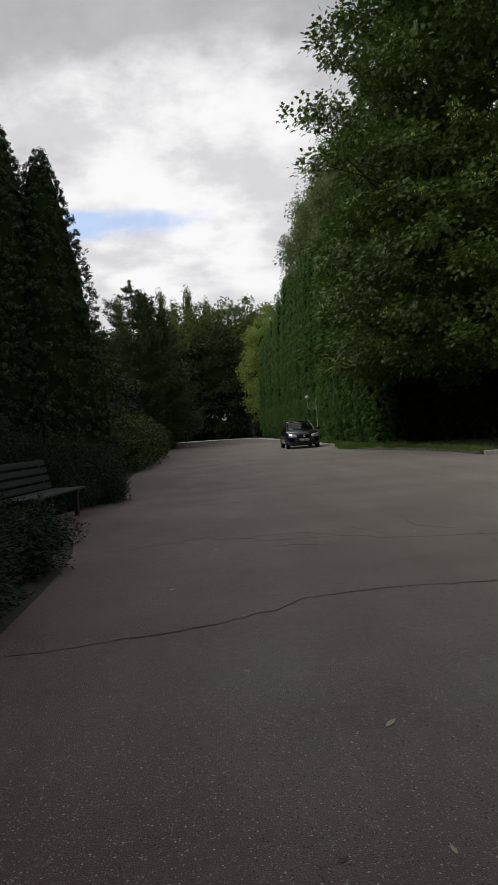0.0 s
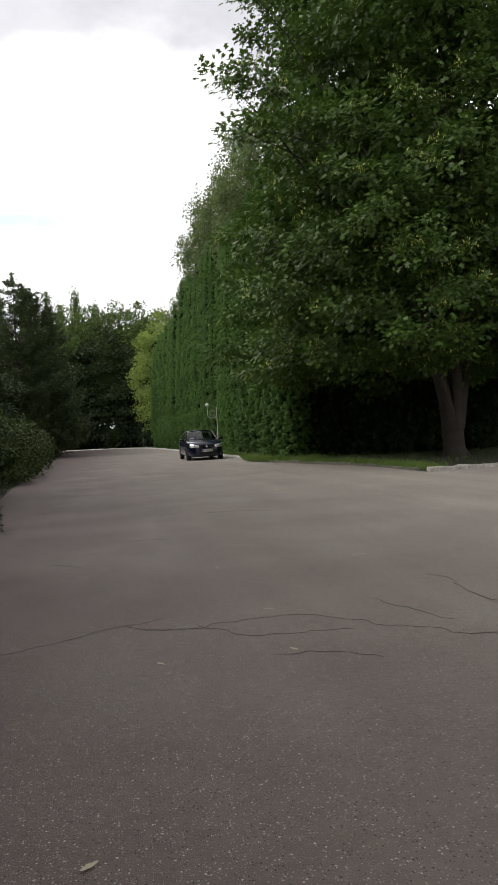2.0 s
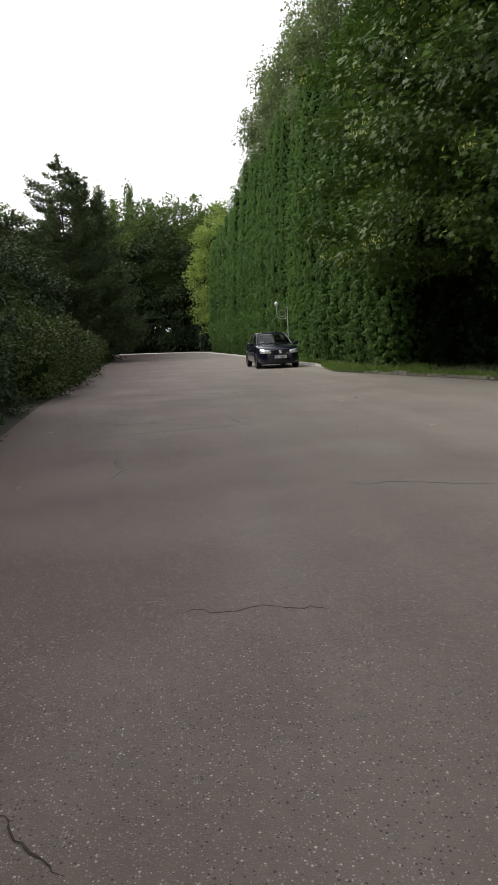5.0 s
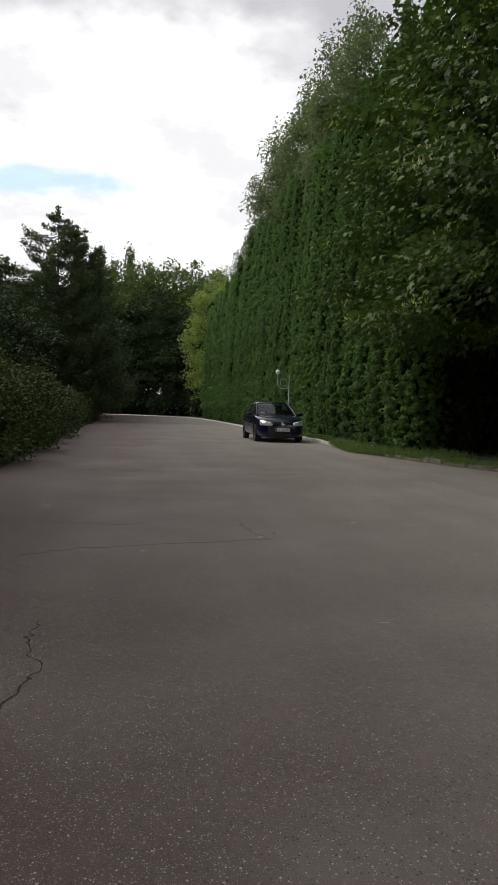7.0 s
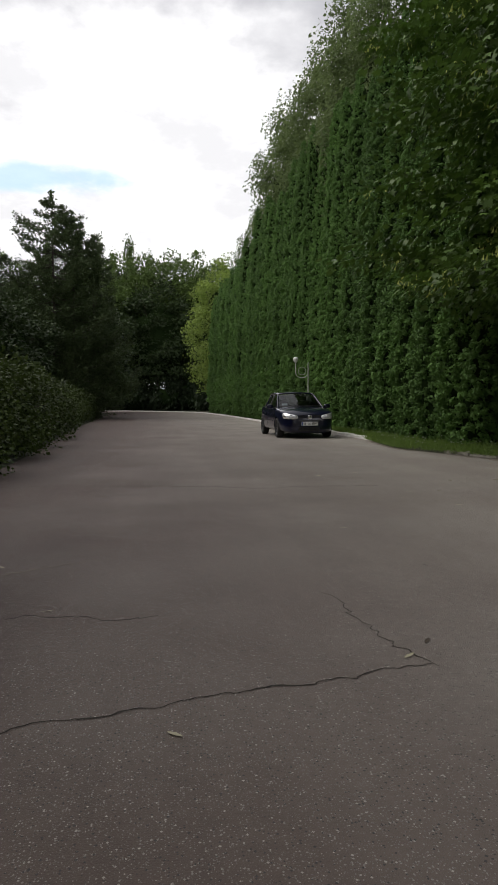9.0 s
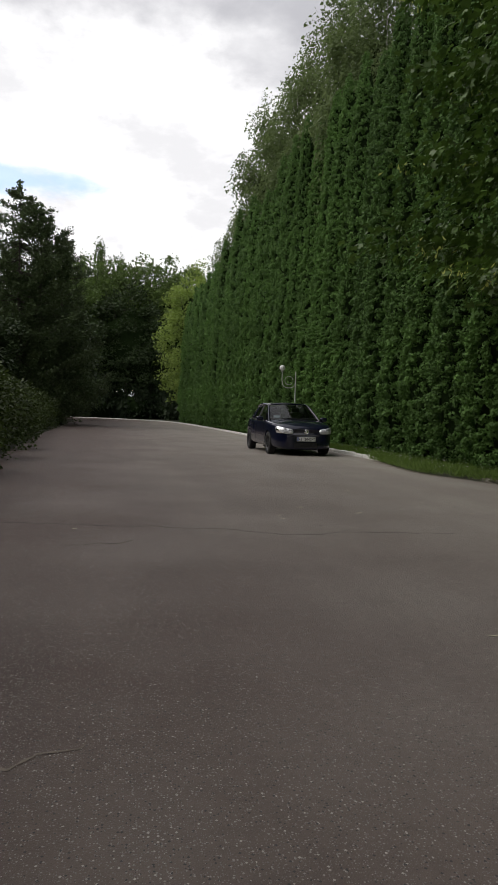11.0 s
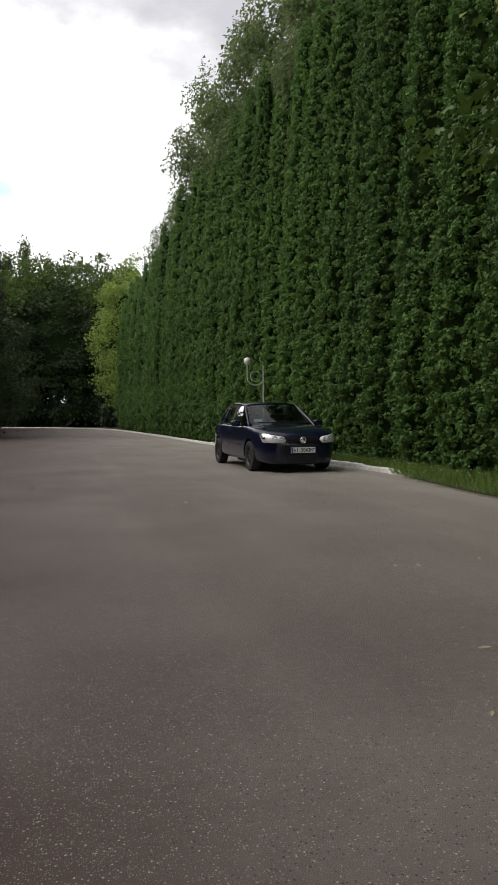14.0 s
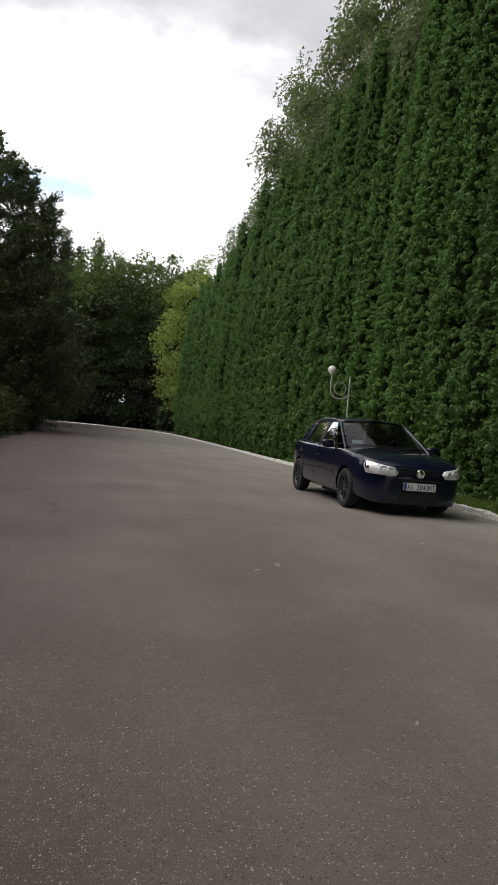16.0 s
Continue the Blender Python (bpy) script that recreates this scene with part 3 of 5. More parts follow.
for k, tip in enumerate(FORKS):
    s = Soup()
    t = np.linspace(0, 1, 9)[:, None]
    mid = np.array([tip[0] * 0.45, tip[1] * 0.45, 2.9])
    path = (1 - t) ** 2 * np.array([tip[0] * 0.04, tip[1] * 0.04, 0.9]) + 2 * t * (1 - t) * mid + t ** 2 * np.array(tip)
    s.tube(path + mrng.normal(0, 0.02, (9, 3)), np.linspace(0.30 if k < 2 else 0.22, 0.09, 9) - 0.03 * np.sin(np.linspace(0, math.pi, 9)), 11)
    link_mesh("limb", s.mesh("limb"), BARK, maple, smooth=True)
for k, tip in enumerate(cen[:36]):
    s = Soup()
    src = np.array(FORKS[k % 4]) * (0.62 + 0.38 * (k % 5) / 4)
    t = np.linspace(0, 1, 7)[:, None]
    path = src + (np.array(tip) - src) * t * 0.93 + np.array([mrng.uniform(-1, 1), mrng.uniform(-1, 1), 1.6]) * (t * (1 - t))
    s.tube(path + mrng.normal(0, 0.04, (7, 3)), np.linspace(0.06, 0.010, 7), 5)
    link_mesh("branch", s.mesh("branch"), BARK, maple, smooth=True)
# each bough ends in a drooping fan of leaf clusters, with gaps of shade between the fans
s = Soup()
many, per = 11, 34
axis = np.stack([np.zeros(len(cen)), np.zeros(len(cen)), np.clip(cen[:, 2] * 0.8, 2.5, 13)], axis=1)
d = cen - axis
d /= np.linalg.norm(d, axis=1, keepdims=True)
side = np.cross(d, [0, 0, 1.0])
side /= np.linalg.norm(side, axis=1, keepdims=True) + 1e-9
D, S, E = (np.repeat(v, many, axis=0) for v in (d, side, cen))
back = mrng.uniform(-0.25, 1.3, len(E))[:, None]
wide = mrng.uniform(-1, 1, len(E))[:, None] * (0.25 + 0.45 * np.clip(back + 0.25, 0, 1))
fans = E - D * back + S * wide + np.array([0, 0, 1.0]) * (0.16 * back - 0.30 * wide ** 2 + mrng.normal(0, 0.16, len(E))[:, None])
C, OUT = np.repeat(fans, per, axis=0), np.repeat(D, per, axis=0)
spread = mrng.normal(0, 1, C.shape) * np.array([0.21, 0.21, 0.13])
along = OUT * 0.7 + spread * 3.0 + mrng.normal(0, 0.3, C.shape) + np.array([0, 0, -0.42])
s.leaves(MAPLE_LEAF, C + spread, along, np.array([0, 0, 0.7]) + OUT * 0.85 + mrng.normal(0, 0.38, C.shape), mrng.uniform(0.10, 0.185, len(C)))
c = np.repeat(inside, 70, axis=0)
c = c + mrng.normal(0, 0.5, c.shape) * np.array([1, 1, 0.5])
s.leaves(MAPLE_LEAF, c, mrng.normal(0, 1, c.shape), np.array([0, 0, 0.7]) + mrng.normal(0, 0.6, c.shape), mrng.uniform(0.18, 0.30, len(c)))
link_mesh("crown", s.mesh("crown"), MAPLE, maple)
# bunches of pale winged seeds at the tips
s = Soup()
pick = mrng.permutation(len(fans))[:900]
c = np.repeat(fans[pick] + D[pick] * 0.22, 16, axis=0) + mrng.normal(0, 1, (900 * 16, 3)) * np.array([0.13, 0.13, 0.06])
s.leaves(KEY, c, np.array([[0, 0, -0.9]]) + mrng.normal(0, 0.5, c.shape), mrng.normal(0, 1, c.shape), mrng.uniform(0.07, 0.13, len(c)))
link_mesh("seed_fringe", s.mesh("seed_fringe"), SEEDS, maple, "pale yellow-green bunches of winged seeds")

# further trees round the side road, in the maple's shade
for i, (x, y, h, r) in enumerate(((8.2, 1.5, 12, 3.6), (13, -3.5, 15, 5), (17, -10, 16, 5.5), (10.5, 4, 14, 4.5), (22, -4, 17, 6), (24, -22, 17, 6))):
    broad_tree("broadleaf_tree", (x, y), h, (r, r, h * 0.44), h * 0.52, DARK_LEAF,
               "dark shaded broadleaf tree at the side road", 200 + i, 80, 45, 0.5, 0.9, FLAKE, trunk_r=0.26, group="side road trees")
# hedge in the darkened sprays, so the maple's shade is partly painted
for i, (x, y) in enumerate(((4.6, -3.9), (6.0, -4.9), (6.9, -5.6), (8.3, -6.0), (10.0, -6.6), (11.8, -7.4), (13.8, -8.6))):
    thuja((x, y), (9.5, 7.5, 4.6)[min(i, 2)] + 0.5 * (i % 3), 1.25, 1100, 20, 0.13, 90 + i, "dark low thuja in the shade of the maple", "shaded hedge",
          [SHADED_THUJA, SHADE_CORE], 0.62, False)

# birches over the hedge
birch = broad_tree("birch_tree", (5.4, 22.5), 21.5, (2.6, 2.6, 8.0), 13.6, BIRCH_LEAF,
                   "tall birch with hanging light green twigs behind the hedge", 31, 250, 140, 0.17, 0.36, CHIP, 0.16,
                   BIRCH_BARK, group="birches", core=0.42, inner=0.3, droop=0.9, flat=1.1)
for x, y, s, a in ((5.0, 31.5, 1.04, 70), (5.0, 8.6, 0.90, 20), (5.2, 14.0, 0.95, 150), (4.6, 43.0, 0.83, 220), (6.6, 27.0, 0.92, 300)):
    copy_thing(birch, pose(x, y, 0, 0, 0, a) @ Matrix.Diagonal((s, s, s, 1)))

# the pale tree where the hedge ends
broad_tree("linden_tree", (3.0, 63.0), 17.5, (3.8, 3.8, 7.6), 9.6, LIGHT_LEAF,
           "yellow-green leafy tree at the end of the hedge", 33, 300, 76, 0.25, 0.62, FLAKE, trunk_r=0.22)

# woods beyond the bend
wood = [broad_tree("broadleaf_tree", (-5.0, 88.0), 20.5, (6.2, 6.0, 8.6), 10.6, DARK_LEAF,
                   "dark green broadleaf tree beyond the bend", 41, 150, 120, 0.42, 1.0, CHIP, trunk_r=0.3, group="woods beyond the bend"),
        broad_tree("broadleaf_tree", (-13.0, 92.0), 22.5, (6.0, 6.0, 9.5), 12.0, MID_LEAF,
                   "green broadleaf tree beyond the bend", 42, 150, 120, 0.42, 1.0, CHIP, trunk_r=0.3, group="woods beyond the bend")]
for x, y, s, a, w in ((2.0, 96, 1.12, 40, 1), (-22, 92, 1.0, 80, 0), (9, 92, 1.0, 130, 0), (-31, 98, 1.1, 200, 1), (-8, 103, 1.15, 250, 1),
                      (17, 99, 1.1, 300, 1), (-40, 104, 1.1, 20, 0), (-17, 104, 1.1, 110, 1), (10, 78, 0.8, 15, 0),
                      (-50, 100, 1.05, 70, 1),
                      (-2.5, 101, 1.16, 333, 1), (5, 94, 1.04, 222, 1), (-11, 97, 1.1, 166, 1)):
    copy_thing(wood[w], pose(x, y, 0, 0, 0, a) @ Matrix.Diagonal((s, s, s * 1.035, 1)))
poplar = broad_tree("poplar_tree", (-10.6, 125.0), 36.0, (1.0, 1.0, 13.4), 22.2, MID_LEAF, "slender distant poplar with sparse upper twigs", 44, 300, 36, 0.40, 0.45, CHIP,
                    trunk_r=0.3, group="poplars", core=None, inner=0.02, flat=1.3)
for x, y, s in ((-14.3, 127, 0.93), (-17, 126, 1.0), (-27, 126, 0.98), (-22, 130, 1.03), (-6.5, 128, 0.93)):
    copy_thing(poplar, pose(x, y, 0, 0, 0, x * 40) @ Matrix.Diagonal((s, s, s, 1)))


# airy conifers on the other side
def conifer(at, height, radius, seed, label, group, mat=None, tiers=32, dense=1.0):
    rng = np.random.RandomState(seed)
    t = thing("conifer_tree", label, "tree", (*at, 0.0), group=group)
    link_mesh("trunk", trunk_mesh("trunk", height * 0.97, 0.2, 0.015, 0.03, seed, 8), BARK, t, smooth=True)
    s, tw = Soup(), Soup()
    for i in range(tiers):
        h = (i + 2.0) / (tiers + 2.0)
        z = height * h
        reach = radius * (1 - h) ** 0.42 * rng.uniform(0.72, 1.1) + 0.12
        for j in range(rng.randint(4, 7)):
            a = rng.uniform(0, 6.283)
            ln = reach * rng.uniform(0.65, 1.1)
            u = np.linspace(0, 1, 6)[:, None]
            d = np.array([math.cos(a), math.sin(a), 0])
            z = height * h + rng.normal(0, 0.28) * min(1, 4 * (1 - h))

            def bough(f):
                return np.array([0, 0, z]) + d * ln * f + np.array([0, 0, 1]) * ln * (-0.42 * f + 0.55 * f ** 2.4)

            tw.tube(bough(u), np.linspace(0.035, 0.008, 6), 4)
            n = int((80 + 84 * ln) * dense)
            f = np.sqrt(rng.uniform(0.02, 1.06, n))[:, None]
            c = bough(f) + rng.normal(0, 0.08 + 0.075 * ln, (n, 3)) * np.array([1, 1, 0.85]) * (1.25 - 0.75 * f)
            s.leaves(CHIP, c, d * 0.8 + np.array([0, 0, 0.35]) + rng.normal(0, 0.5, (n, 3)),
                     np.array([0, 0, 1.0]) + rng.normal(0, 0.6, (n, 3)), rng.uniform(0.08, 0.20, n))
    n = 160
    top = np.stack([rng.normal(0, 0.10, n), rng.normal(0, 0.10, n), height * rng.uniform(0.95, 1.03, n)], axis=1)
    s.leaves(CHIP, top, np.array([0, 0, 0.8]) + rng.normal(0, 0.5, (n, 3)), rng.normal(0, 1, (n, 3)), rng.uniform(0.12, 0.26, n))
    link_mesh("branching", tw.mesh("branching"), BARK, t)
    link_mesh("crown", s.mesh("crown"), mat or LARCH, t)
    return t


larch = conifer((-11.85, 30.0), 15.5, 4.9, 51, "tall airy dark conifer with gaps of sky", "conifers")
copy_thing(larch, pose(-10.6, 31.0, 0, 0, 0, 150) @ Matrix.Diagonal((0.85, 0.85, 0.93, 1)))
copy_thing(larch, pose(-9.4, 33.0, 0, 0, 0, 90) @ Matrix.Diagonal((0.75, 0.75, 0.86, 1)))
copy_thing(larch, pose(-15.4, 29.0, 0, 0, 0, 200) @ Matrix.Diagonal((1.0, 1.0, 0.74, 1)))
copy_thing(larch, pose(-14.0, 37.0, 0, 0, 0, 300) @ Matrix.Diagonal((0.9, 0.9, 0.82, 1)))

# dark trees along the other side
left = broad_tree("broadleaf_tree", (-13.0, 46.0), 12.5, (3.9, 3.9, 5.6), 6.3, DARK_LEAF, "dark dense tree along the road", 61, 110, 105, 0.31,
                  0.8, CHIP, trunk_r=0.2, group="roadside trees")
for x, y, s, a in ((-14, 24, 0.62, 30), (-13.2, 57, 1.05, 100), (-18, 20, 0.85, 60), (-16, 66, 1.1, 10), (-13, 14, 0.55, 200), (-14, 5, 0.52, 80),
                   (-13.5, -4, 0.55, 140), (-17, -11, 0.8, 260), (-21, 40, 1.1, 45), (-14, -31, 0.7, 12),
                   (-20, 6, 0.95, 99), (-22, -14, 1.0, 199), (-21, -30, 1.1, 20), (-12, 39, 0.62, 222), (-24, 60, 1.3, 111)):
    copy_thing(left, pose(x, y, 0, 0, 0, a) @ Matrix.Diagonal((s * 1.1, s * 1.1, s, 1)))
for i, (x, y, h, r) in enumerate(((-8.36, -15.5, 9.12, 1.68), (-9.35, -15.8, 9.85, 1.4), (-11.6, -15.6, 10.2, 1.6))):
    thuja((x, y), h, r, 2300, 24, 0.105, 110 + i, "tall narrow dark thuja beyond the bench", "dark thujas", [SHADED_THUJA, SHADE_CORE], 0.74, False)


def shrub(at, size, seed, label, mat, leaf=0.16, n=46, per=46, shape=OVAL, group="roadside shrubs", spread=0.26):
    rng = np.random.RandomState(seed)
    t = thing("shrub", label, "shrub", (*at, 0.0), group=group)
    rx, ry, rz = size
    cen = crown_centres(rng, n, (0, 0, rz * 0.42), (rx, ry, rz * 0.6), 0.6, -0.62)
    cen[:, 2] = np.maximum(cen[:, 2], 0.12)
    link_mesh("branching", limb_mesh("branching", 0.12, 0.09, cen[:14], seed, 0.5, 5), BARK, t)
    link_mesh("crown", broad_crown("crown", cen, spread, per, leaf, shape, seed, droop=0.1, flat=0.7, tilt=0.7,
                                   core=((0, 0, rz * 0.40), (rx * 0.74, ry * 0.74, rz * 0.46))), [mat, SHADE_CORE], t)
    return t


green = shrub((-8.9, -6.0), (1.9, 2.2, 2.2), 71, "rounded green roadside shrub", SHRUB, 0.078, 110, 190, FLAKE)
for x, y, s, a in ((-9.3, -2.2, 1.0, 40), (-9.6, 1.4, 1.08, 120), (-9.8, 5.0, 1.0, 200), (-10.1, 9.0, 1.0, 300), (-10.3, 13.2, 1.0, 10),
                   (-10.6, 17.4, 0.95, 60), (-10.8, 21.8, 1.0, 130), (-11.2, 26.4, 1.0, 200), (-8.7, -9.8, 0.9, 77), (-11.6, 31, 1.0, 20),
                   (-12.0, 36, 1.0, 150), (-12.4, 42, 1.1, 250), (-12.8, 48, 1.1, 350), (-13.4, 54, 1.1, 33), (-14.2, 60, 1.1, 99)):
    copy_thing(green, pose(x, y, 0, 0, 0, a) @ Matrix.Diagonal((s, s, s * 0.95, 1)))
dark = shrub((-8.35, -18.6), (1.75, 1.6, 1.15), 73, "low spreading dark evergreen shrub", JUNIPER, 0.060, 220, 220, NEEDLE, spread=0.19)
for x, y, sx, s, a in ((-8.7, -14.0, 1.0, 1.1, 40), (-7.2, -30.3, 1.05, 0.85, 200), (-7.9, -26.6, 0.6, 0.55, 20), (-9.9, -25.6, 0.95, 1.2, 300),
                       (-7.4, -32.8, 1.0, 1.0, 22), (-10.2, -18.4, 1.1, 1.5, 80), (-10.0, -22.0, 1.1, 1.7, 140), (-10.4, -28.6, 1.2, 1.9, 10),
                       (-11.0, -11.6, 1.2, 1.7, 210), (-7.5, -36, 1.1, 1.1, 70)):
    copy_thing(dark, pose(x, y, 0, 0, 0, a) @ Matrix.Diagonal((sx, sx, s, 1)))

low = shrub((-6.92, -28.3), (1.35, 1.15, 0.62), 77, "low dense dark evergreen shrub at the road's edge", JUNIPER, 0.045, 330, 300, NEEDLE, spread=0.15)
copy_thing(low, pose(-6.55, -29.9, 0, 0, 0, 80) @ Matrix.Diagonal((0.95, 0.95, 0.95, 1)))
copy_thing(low, pose(-6.45, -31.4, 0, 0, 0, 250) @ Matrix.Diagonal((0.9, 0.9, 0.85, 1)))
copy_thing(low, pose(-6.9, -26.5, 0, 0, 0, 190) @ Matrix.Diagonal((0.75, 0.55, 0.6, 1)))
copy_thing(low, pose(-7.15, -21.5, 0, 0, 0, 130) @ Matrix.Diagonal((0.95, 0.95, 1.5, 1)))
scrub = shrub((-46.0, 80.0), (1.75, 1.6, 1.15), 75, "dark shrub in the shade of the woods", JUNIPER, 0.24, 50, 34, CHIP, "woodland scrub")
# undergrowth beyond the bend, and unseen trees added behind the start
for i in range(26):
    t = i / 25
    x, yy = -46 + 66 * t, 88 - 10 * abs(t - 0.55) - 6 * t
    copy_thing(scrub, pose(x, yy + 3.0 * (i % 2), 0, 0, 0, i * 67) @ Matrix.Diagonal((1.7, 1.7, 2.6 + 0.5 * (i % 3), 1)))
for i, (x, yy) in enumerate(((4.5, 66), (6.5, 60), (8, 68), (5.5, 72), (3.5, 75), (9, 50), (8.5, 36), (9, 26), (9.5, 14), (8, 5))):
    copy_thing(scrub, pose(x, yy, 0, 0, 0, i * 47) @ Matrix.Diagonal((1.6, 1.6, 3.0, 1)))
# out-of-view trees, the tall ones added to shade the road's left side
for x, yy, sc, a in ((-11.0, -38, 1.7, 30), (-8.8, -45, 1.7, 80), (-15, -27, 1.1, 190), (0, -56, 0.8, 120), (9, -54, 0.8, 200), (19, -44, 0.9, 290), (-17, -52, 1.4, 10),
                     (-17.5, -26, 1.3, 66), (-21, -16, 1.3, 166), (-23, -5, 1.3, 266)):
    copy_thing(left, pose(x, yy, 0, 0, 0, a) @ Matrix.Diagonal((sc * 1.1, sc * 1.1, sc, 1)))


# ---------------------------------------------------------------- the parked car
CAR_PAINT = surface("navy_car_paint", (0.0028, 0.0046, 0.022), 0.35, 0.15, 200, 0.8, spec=0.15, coat=1.0)
BLACK = surface("black_plastic", (0.012, 0.012, 0.013), 0.55, 0.3, 60, 5, 0.1, 200)
RUBBER = surface("tyre_rubber", (0.018, 0.018, 0.018), 0.85, 0.4, 40, 6, 0.3, 80)
RIM = surface("dark_steel_rim", (0.035, 0.035, 0.038), 0.4, 0.3, 40, 6, metallic=0.3)
CHROME = surface("chrome", (0.80, 0.80, 0.82), 0.12, 0.1, 40, 6, metallic=1.0)
REFLECTOR = surface("lamp_reflector", (0.86, 0.87, 0.89), 0.35, 0.10, 60, 9, metallic=0.15)
WHITE_PLATE = surface("white_plate", (0.84, 0.84, 0.83), 0.4, 0.05, 40, 6)
BLUE_PLATE = surface("blue_plate_strip", (0.03, 0.07, 0.30), 0.4, 0.1, 40, 6)
RED_LENS = surface("red_lens", (0.25, 0.01, 0.012), 0.15, 0.15, 40, 6)
CLOTH = surface("dark_seat_cloth", (0.02, 0.02, 0.023), 0.9, 0.3, 80, 6)
PAPER = surface("pale_blue_paper", (0.50, 0.58, 0.66), 0.7, 0.1, 40, 6)


def glass_material(name, tint, gloss=1.0):
    m = bpy.data.materials.new(name)
    m.use_nodes = True
    nt = m.node_tree
    nt.nodes.remove(nt.nodes["Principled BSDF"])
    tr, gl, fr, mx = (nt.nodes.new("ShaderNodeBsdfTransparent"), nt.nodes.new("ShaderNodeBsdfGlossy"),
                      nt.nodes.new("ShaderNodeFresnel"), nt.nodes.new("ShaderNodeMixShader"))
    tr.inputs[0].default_value = (*tint, 1)
    gl.inputs["Roughness"].default_value = 0.02
    gl.inputs[0].default_value = (gloss, gloss, gloss, 1)
    fr.inputs[0].default_value = 1.45
    nt.links.new(fr.outputs[0], mx.inputs[0])
    nt.links.new(tr.outputs[0], mx.inputs[1])
    nt.links.new(gl.outputs[0], mx.inputs[2])
    nt.links.new(mx.outputs[0], nt.nodes["Material Output"].inputs[0])
    return m


CAR_GLASS = glass_material("tinted_car_glass", (0.34, 0.38, 0.37))
CLEAR_GLASS = glass_material("clear_lamp_glass", (0.9, 0.9, 0.9))


def grid_part(name, fn, nu, nv, material, parent, label="", thick=0.0, u=(-1, 1), smooth=True):
    """A sheet over u and v given by a function, with a thickness."""
    s = Soup()
    us, vs = np.linspace(*u, nu), np.linspace(0, 1, nv)
    s.grid(np.array([[fn(a, b) for a in us] for b in vs], dtype=float), 0, wrap=False)
    ob = link_mesh(name, s.mesh(name), material, parent, label, smooth)
    if thick:
        mod = ob.modifiers.new("thickness", "SOLIDIFY")
        mod.thickness, mod.offset = thick, 0.0
    return ob


def lathe_part(name, profile, material, parent, label="", sides=32, at=(0, 0, 0), smooth=True):
    """A profile of (radius, along x) turned round the x axis."""
    s = Soup()
    ang = np.linspace(0, 2 * math.pi, sides, endpoint=False)
    pts = np.array([[(x, r * math.cos(a), r * math.sin(a)) for a in ang] for r, x in profile])
    s.grid(pts + np.array(at), 0)
    return link_mesh(name, s.mesh(name), material, parent, label, smooth)


def car_body(parent):
    st = [(0.00, 0.49, 0.21, 0.61, 0.655), (0.02, 0.570, 0.175, 0.682, 0.730), (0.08, 0.650, 0.158, 0.743, 0.795), (0.17, 0.725, 0.16, 0.793, 0.848),
          (0.30, 0.795, 0.167, 0.835, 0.896), (0.55, 0.860, 0.18, 0.871, 0.934), (0.87, 0.88, 0.18, 0.90, 0.965), (1.12, 0.882, 0.18, 0.925, 0.995),
          (1.45, 0.88, 0.18, 0.935, 0.985), (2.2, 0.88, 0.18, 0.945, 0.97), (3.3, 0.878, 0.18, 0.965, 0.99), (3.8, 0.845, 0.20, 0.985, 1.0),
          (4.05, 0.79, 0.24, 0.97, 0.995), (4.16, 0.74, 0.28, 0.88, 0.92), (4.20, 0.64, 0.33, 0.74, 0.77)]
    bm = bmesh.new()
    rings = []
    for y, w, zb, zs, zt in st:
        d = zs - zb
        half = [(0.0, zb), (0.80 * w, zb), (0.97 * w, zb + 0.06 * d), (1.0 * w, zb + 0.26 * d), (w, zb + 0.48 * d), (w, zb + 0.68 * d),
                (0.985 * w, zb + 0.88 * d), (0.955 * w, zs - 0.01), (0.90 * w, zs + 0.12 * (zt - zs)), (0.55 * w, zs + 0.8 * (zt - zs)), (0.0, zt)]
        ring = [(x, z) for x, z in half] + [(-x, z) for x, z in half[-2:0:-1]]
        rings.append([bm.verts.new((x, y, z)) for x, z in ring])
    for a, b in zip(rings, rings[1:]):
        n = len(a)
        for i in range(n):
            bm.faces.new((a[i], a[(i + 1) % n], b[(i + 1) % n], b[i]))
    bm.faces.new(rings[0][::-1])
    bm.faces.new(rings[-1])
    bmesh.ops.recalc_face_normals(bm, faces=bm.faces[:])
    me = bpy.data.meshes.new("body")
    bm.to_mesh(me)
    bm.free()
    tmp = new("body", me)
    sub = tmp.modifiers.new("round", "SUBSURF")
    sub.levels = sub.render_levels = 2
    cutters = []
    for y in (0.87, 3.45):
        for sgn in (-1, 1):
            cb = bmesh.new()
            bmesh.ops.create_cone(cb, cap_ends=True, segments=40, radius1=0.355, radius2=0.355, depth=0.34,
                                  matrix=pose(sgn * 0.80, y, 0.315, 0, 90, 0))
            cme = bpy.data.meshes.new("cutter")
            cb.to_mesh(cme)
            cb.free()
            cut = new("cutter", cme)
            cutters.append(cut)
            mod = tmp.modifiers.new("arch", "BOOLEAN")
            mod.operation, mod.solver, mod.object = "DIFFERENCE", "EXACT", cut
    deps = bpy.context.evaluated_depsgraph_get()
    done = bpy.data.meshes.new_from_object(tmp.evaluated_get(deps))
    for o in [tmp] + cutters:
        bpy.data.objects.remove(o)
    done.name = "body"
    ob = link_mesh("body", done, CAR_PAINT, parent, smooth=True)
    done.set_sharp_from_angle(angle=radians(38))
    return ob


